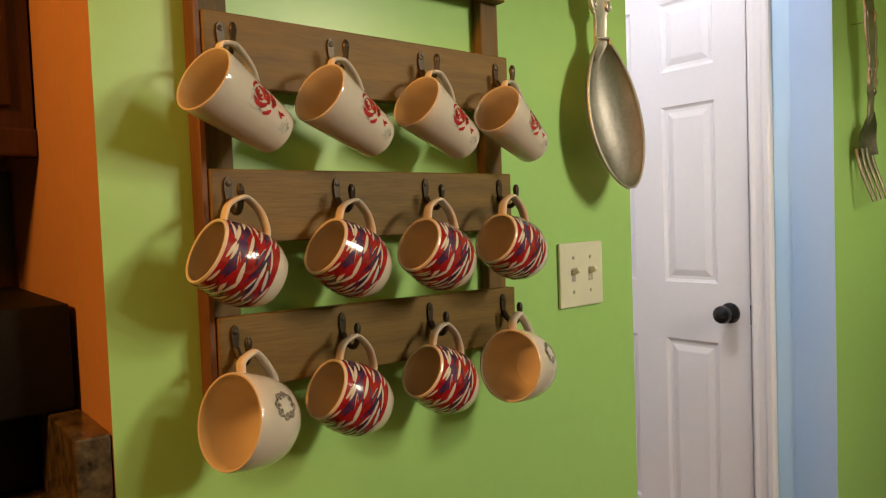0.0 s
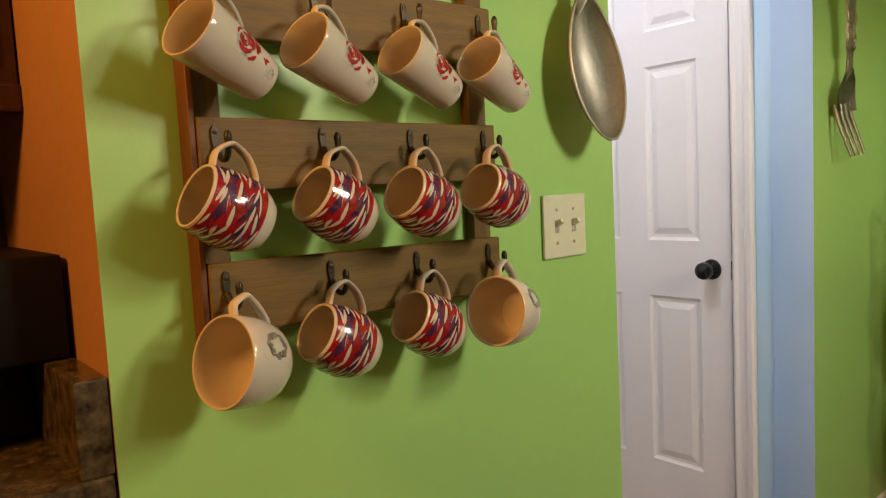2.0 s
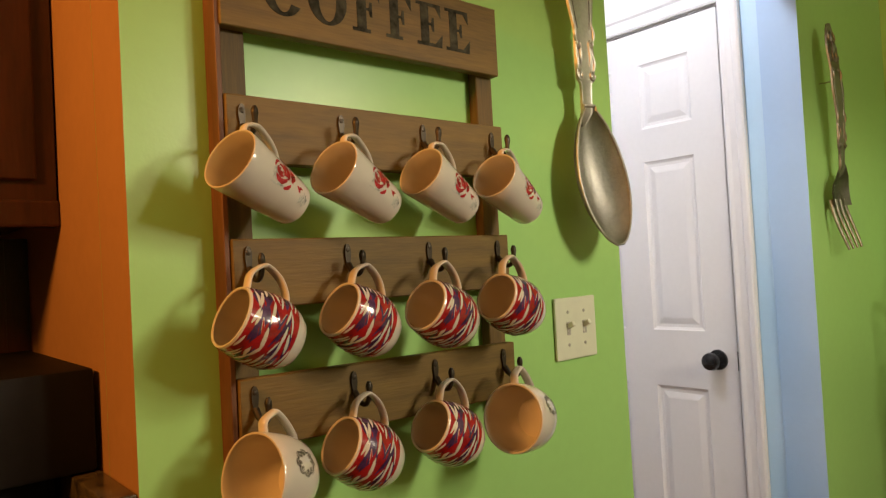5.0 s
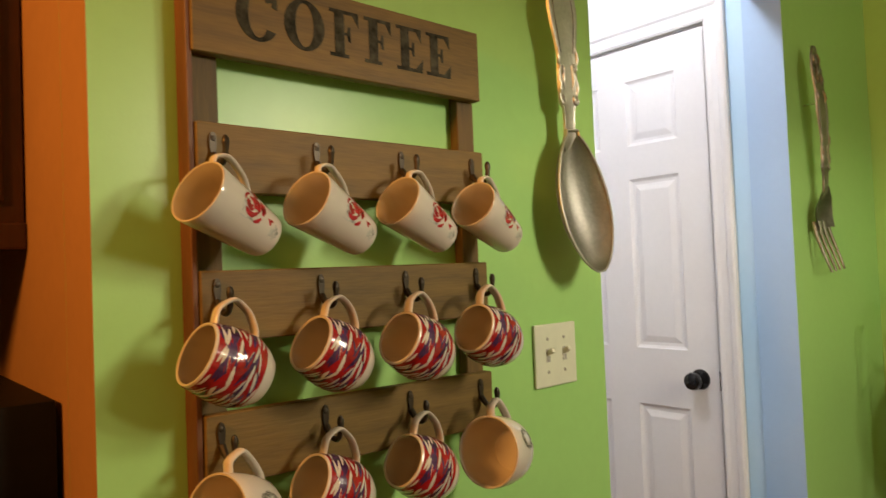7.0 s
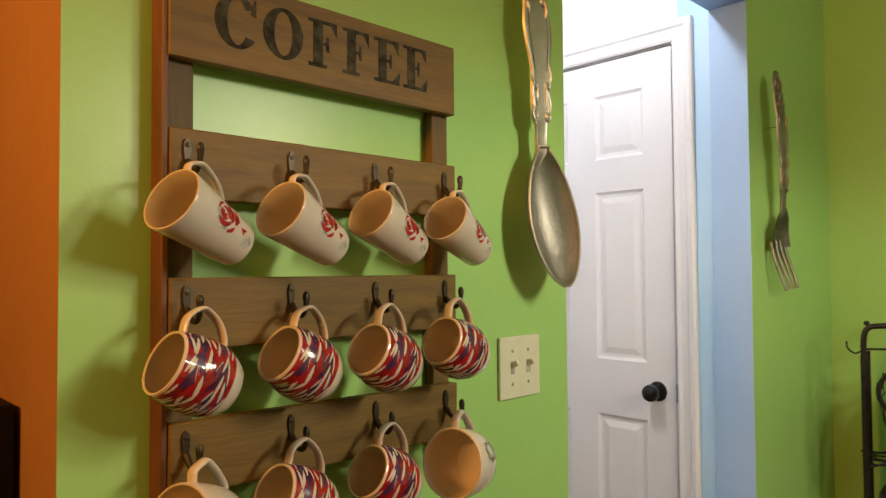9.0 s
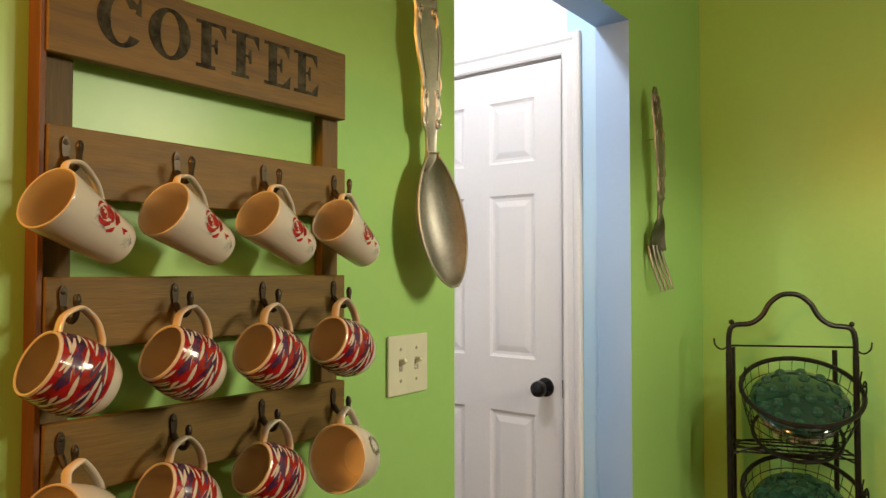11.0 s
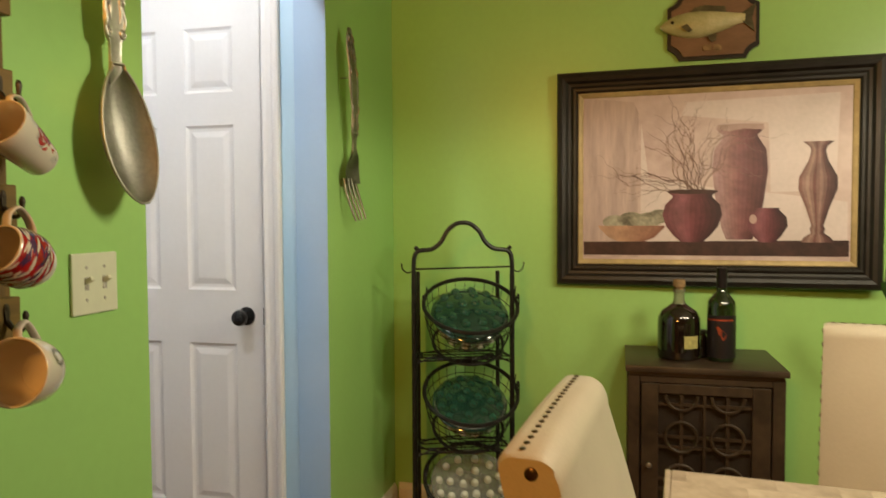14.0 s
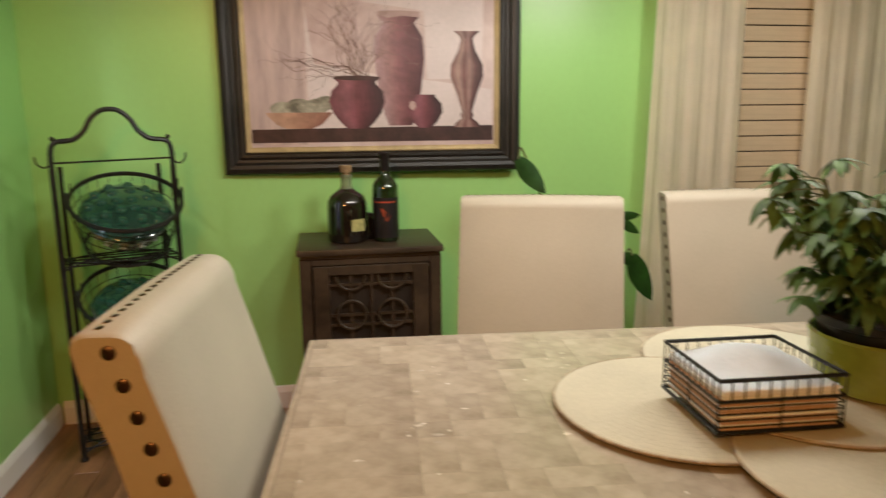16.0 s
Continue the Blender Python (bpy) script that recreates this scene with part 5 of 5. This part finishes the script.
def dining_table():
    tb = group("dining_table", TABLE, "dining table with a polished taupe stone tile top", "table")
    part("bed", box(-TW + 0.012, -0.012, -TL + 0.012, -0.012, TH - 0.030, TH - 0.004), GROUT, tb, "grey mortar bed between the tiles")
    for (x0, x1, y0, y1) in ((-TW, 0, -0.012, 0), (-TW, 0, -TL, -TL + 0.012), (-TW, -TW + 0.012, -TL + 0.0121, -0.0121), (-0.012, 0, -TL + 0.0121, -0.0121)):
        part("edge_band", box(x0, x1, y0, y1, TH - 0.040, TH - 0.0012, 0.002), STONE, tb)
    for x0, x1, y0, y1 in ((-TW + 0.06, -0.06, -0.085, -0.06), (-TW + 0.06, -0.06, -TL + 0.06, -TL + 0.085), (-TW + 0.06, -TW + 0.085, -TL + 0.086, -0.086), (-0.085, -0.06, -TL + 0.086, -0.086)):
        part("apron", box(x0, x1, y0, y1, TH - 0.125, TH - 0.0405), ESPRESSO, tb)
    for x in (-TW + 0.035, -0.115):
        for y in (-0.115, -TL + 0.035):
            part("leg", box(x, x + 0.08, y, y + 0.08, 0, TH - 0.0405, 0.006, 2), ESPRESSO, tb)
    rng = random.Random(12)
    meshes = {}
    x = -TW + 0.0124
    row = 0
    while x < -0.0125:
        dx = min(rng.choice((0.049, 0.0975)), -0.0124 - x)
        y = -TL + 0.0124 - 0.0
        off = rng.choice((0.05, 0.10, 0.15))
        while y < -0.0125:
            dy = min(off, -0.0124 - y)
            off = rng.choice((0.05, 0.10, 0.15))
            key = (round(dx, 4), round(dy, 4))
            if dy > 0.004:
                if key not in meshes:
                    t = part("tile", box(0, dx - 0.0002, 0, dy - 0.0002, TH - 0.0045, TH), STONE, tb)
                    meshes[key] = t.data
                else:
                    t = new("tile", meshes[key])
                    t.parent = tb
                t.matrix_basis = Matrix.Translation((x, y, rng.uniform(-0.00012, 0.0)))
            y += dy
        x += dx
        row += 1
    bm = bmesh.new()
    spots = [(rng.uniform(-TW + 0.1, -0.1), rng.uniform(-TL + 0.1, -0.1)) for k in range(34)]
    for k in range(220):
        cx, cy, n = rng.uniform(-TW + 0.03, -0.03), rng.uniform(-TL + 0.03, -0.03), 7
        if k % 3:
            cx, cy = (min(-0.02, max(-lim + 0.02, q + rng.gauss(0, 0.028))) for q, lim in zip(rng.choice(spots), (TW, TL)))
        s = rng.uniform(0.0010, 0.0052)
        st = rng.uniform(0.5, 2.2)
        bm.faces.new([bm.verts.new((cx + s * rng.uniform(0.5, 1.1) * math.cos(2 * math.pi * j / n), cy + s * st * rng.uniform(0.5, 1.1) * math.sin(2 * math.pi * j / n), TH + 0.0003 + 0.0000005 * k)) for j in range(n)])
    tagged(part("shell_inclusion", bm, STONE_PALE, tb, "pale shell flecks in the stone"), kind="stuff")


dining_table()


def placemat(x, y, r, z, turn):
    pm = group("placemat", pose(x, y, z, 0, 0, turn), "round cream woven placemat on the stone table", "placemat", "placemats on the table")
    part("weave", lathe([(0, 0.0045), (r * 0.5, 0.0045), (r - 0.003, 0.0045), (r, 0.003), (r, 0.0), (0, 0.0)], 72), STRAW, pm)
    part("binding", tube([((r + 0.0005) * math.cos(t), (r + 0.0005) * math.sin(t), 0.0022) for t in (2 * math.pi * k / 72 for k in range(72))], 0.0022, 6, True), STRAW_EDGE, pm, "brown stitched edge", True)
    for k in range(1, 15):
        q = r * k / 15
        part("braid_coil", tube([(q * math.cos(t), q * math.sin(t), 0.0037) for t in (2 * math.pi * j / 60 for j in range(60))], 0.0012, 4, True), STRAW, pm)


placemat(0.887, -0.597, 0.190, TH + 0.0062, 0)
placemat(0.655, -0.752, 0.190, TH + 0.0118, 20)
placemat(0.870, -0.788, 0.190, TH + 0.0174, 75)
placemat(1.050, -0.818, 0.190, TH + 0.0005, 50)


def napkin_holder():
    m = pose(0.820, -0.653, TH + 0.0232, 0, 0, -3)
    nh = group("napkin_basket", m, "black wire napkin basket standing on the placemats", "basket")
    w, d, h = 0.080, 0.086, 0.074

    def loop(zz, r, name):
        part(name, tube([(-w, -d, zz), (-w, d, zz), (w, d, zz), (w, -d, zz)], r, 6, True), BLACK_IRON, nh)

    loop(h, 0.0030, "top_rail")
    loop(0.004, 0.0034, "bottom_rail")
    loop(0.046, 0.0022, "middle_rail")
    for k in range(4):
        loop(0.012 + 0.0085 * k, 0.0012, "side_wire")
    for s in (-1, 1):
        for k in range(11):
            q = -1 + 2 * k / 10
            low = 0.004 if k in (0, 5, 10) else 0.046
            part("upright_wire", tube([(q * w, s * d, low), (q * w, s * d, h)], 0.0012, 5), BLACK_IRON, nh)
            part("upright_wire", tube([(s * w, q * d, low), (s * w, q * d, h)], 0.0012, 5), BLACK_IRON, nh)
    for k in range(5):
        part("floor_wire", tube([(-w, d * (-0.8 + 0.4 * k), 0.003), (w, d * (-0.8 + 0.4 * k), 0.003)], 0.0014, 5), BLACK_IRON, nh)
    rng = random.Random(3)
    stack = group("napkin_stack", m, "stack of folded white paper napkins in the basket", "napkins")
    for k in range(13):
        dx, dy = rng.uniform(-0.002, 0.002), rng.uniform(-0.002, 0.002)
        bm = box(-0.077 + dx, 0.077 + dx, -0.080 + dy, 0.080 + dy, 0.0048 + 0.0041 * k, 0.0085 + 0.0041 * k, 0.0012)
        part("napkin", bm, NAPKIN if k > 9 or k % 3 == 1 else NAPKIN_EDGE, stack)
    bm = bmesh.new()
    n = 14
    grid = [[bm.verts.new((-0.076 + 0.152 * i / n, -0.079 + 0.158 * j / n, 0.0605 + 0.008 * noise.noise((i * 0.25, j * 0.22, 1.0)) + 0.022 * math.exp(-((i / n - 0.62) / 0.30) ** 2 - ((j / n - 0.45) / 0.34) ** 2))) for j in range(n + 1)] for i in range(n + 1)]
    for i in range(n):
        for j in range(n):
            bm.faces.new((grid[i][j], grid[i + 1][j], grid[i + 1][j + 1], grid[i][j + 1]))
    bmesh.ops.solidify(bm, geom=bm.faces[:], thickness=0.001)
    part("top_napkin", bm, NAPKIN, stack, "crumpled white napkin", True)


napkin_holder()


# ---- plants ----
def leaflet(length, width, droop):
    bm = bmesh.new()
    n = 6
    rows = []
    for i in range(n + 1):
        s = i / n
        w = width * math.sin(math.pi * (0.08 + 0.90 * s) ** 0.85) ** 0.8 if i < n else 0.0005
        x = length * s
        z = -droop * length * s * s
        rows.append([bm.verts.new((x, -w, z + 0.18 * w)), bm.verts.new((x, 0, z)), bm.verts.new((x, w, z + 0.18 * w))])
    for a, b in zip(rows, rows[1:]):
        for j in range(2):
            bm.faces.new((a[j], a[j + 1], b[j + 1], b[j]))
    return bm


def table_plant():
    at = (0.850, -0.890, TH + 0.0232)
    pl = group("umbrella_plant", pose(*at), "bushy umbrella plant in a lime green pot on the table", "plant")
    part("pot", lathe([(0, 0.0), (0.078, 0.0), (0.088, 0.006), (0.099, 0.050), (0.103, 0.084), (0.100, 0.088), (0.096, 0.084), (0.086, 0.020), (0, 0.012)], 44), POT_GREEN, pl, "lime green glazed pot", True)
    part("inner_pot", lathe([(0, 0.013), (0.075, 0.013), (0.092, 0.100), (0.097, 0.102), (0.097, 0.112), (0.090, 0.112), (0.086, 0.095)], 40), POT_BLACK, pl, "black plastic nursery pot", True)
    part("soil", lathe([(0, 0.102), (0.045, 0.100), (0.087, 0.096)], 30), SOIL, pl)
    rng = random.Random(31)
    kinds = [leaflet(0.043, 0.0082, 0.35), leaflet(0.036, 0.0072, 0.55), leaflet(0.048, 0.0088, 0.40)]
    meshes = []
    for k, bm in enumerate(kinds):
        o = part("leaf", bm, LEAF, pl, smooth=True)
        o.matrix_basis = pose(0, 0, 0.12)
        meshes.append(o.data)
    for i in range(13):
        a = 2 * math.pi * i / 13 + rng.uniform(-0.2, 0.2)
        r = rng.uniform(0.01, 0.05)
        reach = rng.uniform(0.010, 0.084)
        top = rng.uniform(0.20, 0.305)
        pts = curve([(r * math.cos(a), r * math.sin(a), 0.095), ((r + reach * 0.3) * math.cos(a), (r + reach * 0.3) * math.sin(a), 0.16), ((r + reach) * math.cos(a), (r + reach) * math.sin(a), top)], 6)
        stem = part("stem", tube(pts, 0.0032, 6), STEM, pl, smooth=True)
        for q in range(10):
            p = Vector(pts[min(len(pts) - 1, 4 + q + rng.randint(0, 2))])
            b = a + rng.uniform(-1.7, 1.7)
            up = rng.uniform(-0.25, 0.75)
            ln = rng.uniform(0.038, 0.084)
            tip = p + Vector((math.cos(b) * math.cos(up), math.sin(b) * math.cos(up), math.sin(up))) * ln
            part("petiole", tube([p, (p + tip) / 2 + Vector((0, 0, 0.006)), tip], 0.0012, 5), STEM, stem)
            spin = rng.uniform(0, 6)
            for f in range(7):
                o = new("leaf", meshes[rng.randrange(3)])
                o.parent = pl
                o.matrix_basis = Matrix.Translation(tip) @ pose(0, 0, 0, rng.uniform(-14, 14), rng.uniform(-8, 38), math.degrees(spin + 2 * math.pi * f / 7 + rng.uniform(-0.15, 0.15)))


table_plant()


def floor_plant():
    pl = group("broad_leaf_plant", pose(2.50, -1.045, 0), "tall broad-leaved house plant standing behind a dining chair", "plant")
    part("pot", lathe([(0, 0), (0.10, 0), (0.14, 0.24), (0.145, 0.25), (0.13, 0.25), (0.12, 0.20), (0, 0.20)], 32), POT_BLACK, pl, smooth=True)
    part("soil", lathe([(0, 0.215), (0.122, 0.21)], 24), SOIL, pl)
    spots = [((0.0, 0.250, 1.045), (0.02, -0.62, -0.78), 0.165, 0.036), ((0.0, -0.155, 0.815), (0.1, -1.0, 0.05), 0.085, 0.018), ((0.0, -0.16, 0.80), (0.1, -0.75, -0.5), 0.095, 0.020),
             ((0.0, -0.215, 0.660), (0.1, -0.42, -0.88), 0.205, 0.043), ((0.0, -0.175, 0.655), (0.1, -0.9, -0.25), 0.07, 0.026)]
    for (x, y, z), d, ln, w in spots:
        part("stem", tube(curve([(0.02, y * 0.1, 0.21), (0.03, y * 0.4, z * 0.7), (x + 0.01, y * 0.9, z * 1.02), (x, y, z)], 6), 0.004, 6), STEM, pl, smooth=True)
        lf = part("leaf", leaflet(ln, w, 0.12), LEAF_BIG, pl, smooth=True)
        ax = Vector(d).normalized()
        side = ax.cross(Vector((-1, 0, 0))).normalized()
        lf.matrix_basis = Matrix.Translation((x, y, z)) @ Matrix((ax, side, ax.cross(side))).transposed().to_4x4()


floor_plant()


# ---- chairs ----
def dining_chair():
    """Origin on the floor under the back's rear face; the seat reaches out along -y."""
    ch = group("dining_chair", Matrix(), "cream leather parsons dining chair with nailhead trim tucked at the table", "chair", "chairs round the table")
    w = 0.205
    side = []      # profile of the back in (y, z), from the bottom front round to the bottom rear
    lean = 0.26
    for z in (0.47, 0.60, 0.75, 0.88, 0.955):
        side.append((-0.098 + lean * (z - 0.47) * (0.75 + 0.5 * (z - 0.47)), z))
    front = side[:]
    thick, crest, y0 = 0.068, 0.997, front[-1][0]
    # a large round over the front edge, a tight one over the rear
    top = [(y0 + 0.034 * (1 - math.cos(t)), 0.955 + (crest - 0.955) * math.sin(t)) for t in (math.pi / 2 * k / 7 for k in range(1, 8))]
    top += [(y0 + thick + 0.006 - 0.016 * (1 - math.sin(t)), crest - 0.014 * (1 - math.cos(t))) for t in (math.pi / 2 * k / 5 for k in range(0, 6))]
    rear = [(y + thick, z) for y, z in reversed(front)]
    outline = front + top + rear
    bm = bmesh.new()
    rings = []
    for x, grow in ((-w, -0.004), (-w + 0.006, 0.0), (-w * 0.5, 0.002), (0, 0.003), (w * 0.5, 0.002), (w - 0.006, 0.0), (w, -0.004)):
        cy, cz = sum(p[0] for p in outline) / len(outline), sum(p[1] for p in outline) / len(outline)
        rings.append([bm.verts.new((x, y + (grow if y > cy else -grow) * 0.6, z + (grow if z > cz else 0))) for y, z in outline])
    k = len(outline)
    for a, b in zip(rings, rings[1:]):
        for i in range(k):
            bm.faces.new((a[i], a[(i + 1) % k], b[(i + 1) % k], b[i]))
    bm.faces.new(rings[0]), bm.faces.new(rings[-1])
    part("backrest", bm, CREAM, ch, smooth=True)
    part("seat", box(-w, w, -0.50, -0.030, 0.375, 0.485, 0.022, 3), CREAM, ch, smooth=True)
    part("seat_frame", box(-w + 0.012, w - 0.012, -0.475, -0.040, 0.335, 0.376), ESPRESSO, ch)
    for x in (-w + 0.014, w - 0.054):
        part("leg", box(x, x + 0.040, -0.470, -0.430, 0.0, 0.336, 0.004), ESPRESSO, ch)
        part("leg", box(x, x + 0.040, -0.085, -0.045, 0.0, 0.336, 0.004), ESPRESSO, ch)
    nail = None

    def stud(at, turn):
        nonlocal nail
        m = Matrix.Translation(at) @ turn
        if nail is None:
            nail = part("nailhead", lathe([(0.0078, 0), (0.0076, 0.0016), (0.0055, 0.0030), (0, 0.0038)], 12), BRASS, ch, "dark brass nailhead", True)
            nail.matrix_basis = m
        else:
            o = new("nailhead", nail.data)
            o.parent, o.matrix_basis = ch, m

    def rear_y(z):
        return -0.098 + lean * (z - 0.47) * (0.75 + 0.5 * (z - 0.47)) + 0.066

    for s in (-1, 1):
        for i in range(14):
            z = 0.977 - 0.0345 * i
            stud((s * (w - 0.0005), rear_y(z) - 0.038, z), Matrix.Rotation(s * math.pi / 2, 4, "Y"))
    for i in range(19):
        stud((-w + 0.018 + (2 * w - 0.036) * i / 18, rear_y(0.975) - 0.024, 0.9982 + 0.0028 * (1 - abs(i / 9 - 1))), Matrix.Diagonal((0.75, 0.48, 0.35, 1)))
    return ch


chair = dining_chair()
chair.matrix_world = pose(0.889, 0.050, 0.0, 0, 0, -5.5)
copy_thing(chair, pose(1.795, -0.662, 0, 0, 0, -107) @ Matrix.Diagonal((1.09, 1, 0.983, 1)))
copy_thing(chair, pose(1.800, -1.275, 0, 0, 0, -95) @ Matrix.Diagonal((1.09, 1, 0.983, 1)))


# ---- window with blind and curtains ----
def window():
    wn = group("window_1", pose(EAST, (WIN_Y0 + WIN_Y1) / 2, 0), "window with a closed tan blind, dark night outside", "window", kind="structure")
    hw = (WIN_Y1 - WIN_Y0) / 2
    for s in (-1, 1):
        part("window_frame", box(0.06, 0.10, s * (hw - 0.025) - 0.024, s * (hw - 0.025) + 0.024, WIN_Z0 + 0.002, WIN_Z1 - 0.002), WHITE, wn)
    for z in (WIN_Z0 + 0.026, (WIN_Z0 + WIN_Z1) / 2, WIN_Z1 - 0.026):
        part("window_frame", box(0.062, 0.098, -hw + 0.05, hw - 0.05, z - 0.023, z + 0.023), WHITE, wn)
    part("pane", box(0.078, 0.082, -hw + 0.05, hw - 0.05, WIN_Z0 + 0.05, WIN_Z1 - 0.05), NIGHT, wn, "dark window pane at night")
    part("window_sill", box(-0.03, 0.06, -hw + 0.002, hw - 0.002, WIN_Z0 - 0.0, WIN_Z0 + 0.02, 0.003), WHITE, wn)
    bl = group("window_blind", pose(EAST - 0.012, (WIN_Y0 + WIN_Y1) / 2, 0), "closed tan slatted blind hanging in the window", "blind")
    slat = None
    z = 0.50
    while z < 2.10:
        if slat is None:
            slat = part("slat", box(-0.004, 0.004, -hw - 0.02, hw + 0.02, 0.0, 0.0625, 0.0015), BLIND, bl)
            slat.matrix_basis = pose(0, 0, z, 0, 4, 0)
        else:
            o = new("slat", slat.data)
            o.parent, o.matrix_basis = bl, pose(0, 0, z, 0, 4, 0)
        z += 0.0672
    part("head_rail", box(-0.02, 0.012, -hw - 0.02, hw + 0.02, 2.105, 2.15, 0.003), BLIND, bl)
    for y in (-0.3, 0.3):
        part("cord", tube([(-0.008, y, 0.5), (-0.008, y, 2.11)], 0.0012, 5), CURTAIN, bl)


window()


def curtain(y0, y1, flare, seed, label):
    cu = group("curtain", pose(EAST - 0.115, 0, 0), label, "curtain", "curtains at the window")
    rng = random.Random(seed)
    n, rows = 110, 26
    z0, z1 = 0.03, 2.24
    ph = [rng.uniform(0, 6) for _ in range(3)]
    bm = bmesh.new()
    grid = []
    for j in range(rows + 1):
        q = j / rows
        z = z0 + (z1 - z0) * q
        line = []
        for i in range(n + 1):
            s = i / n
            y = y0 + (y1 - y0) * s + flare * (1 - s) * (1 - q) ** 1.3
            amp = 0.006 + 0.006 * (1 - q)
            x = amp * math.sin(2 * math.pi * 4.5 * s + ph[0] + 0.5 * math.sin(3 * q + ph[1])) + 0.0022 * math.sin(2 * math.pi * 11 * s + ph[2] + q)
            line.append(bm.verts.new((x, y, z)))
        grid.append(line)
    for a, b in zip(grid, grid[1:]):
        for i in range(n):
            bm.faces.new((a[i], a[i + 1], b[i + 1], b[i]))
    bmesh.ops.solidify(bm, geom=bm.faces[:], thickness=0.0012)
    part("cloth", bm, CURTAIN, cu, smooth=True)
    part("heading", box(-0.034, 0.034, min(y0, y1) - 0.003, max(y0, y1) + 0.003, z1 - 0.07, z1 - 0.004, 0.012, 2), CURTAIN, cu)


curtain(-1.44, -1.825, 0.06, 5, "off-white pleated curtain hanging beside the blind")
curtain(-2.60, -2.135, -0.04, 6, "off-white pleated curtain drawn to the window's far side")
rod = group("curtain_rod", pose(EAST - 0.115, -2.02, 2.20), "dark metal curtain rod above the window", "curtain rod")
part("rod", tube([(0, -0.75, 0), (0, 0.70, 0)], 0.012, 12), BRONZE, rod, smooth=True)
for y in (-0.70, 0.66):
    part("bracket", box(-0.010, 0.1145, y - 0.008, y + 0.008, -0.012, 0.006), BRONZE, rod)


# ---- floor boards, last ----
def floor_boards():
    rng = random.Random(8)
    near = bpy.data.objects["floor"]
    meshes = {}
    rest = bmesh.new()
    for r in range(-44, 44):
        y = 0.0905 * r
        x = -3.0 + rng.choice((0.0, 0.2, 0.4, 0.6)) - 0.6
        while x < 2.99:
            ln = rng.choice((0.8, 1.0, 1.2))
            x0, x1 = max(x, -2.999), min(x + ln, 2.999)
            if x1 - x0 > 0.02:
                if y > -0.5 and y < 0.95 and x1 > 1.0:
                    key = round(x1 - x0, 3)
                    if key not in meshes:
                        o = part("plank", box(0, key - 0.0015, 0, 0.089, -0.0118, 0.0, 0.0012), FLOOR_WOOD, near)
                        meshes[key] = o.data
                    else:
                        o = new("plank", meshes[key])
                        o.parent = near
                    o.matrix_basis = Matrix.Translation((x0, y, 0))
                else:
                    vs = [rest.verts.new(p) for p in ((x0, y, 0), (x1 - 0.0015, y, 0), (x1 - 0.0015, y + 0.089, 0), (x0, y + 0.089, 0))]
                    rest.faces.new(vs)
            x += ln
    tagged(part("far_planks", rest, FLOOR_WOOD, near), kind="stuff")


floor_boards()
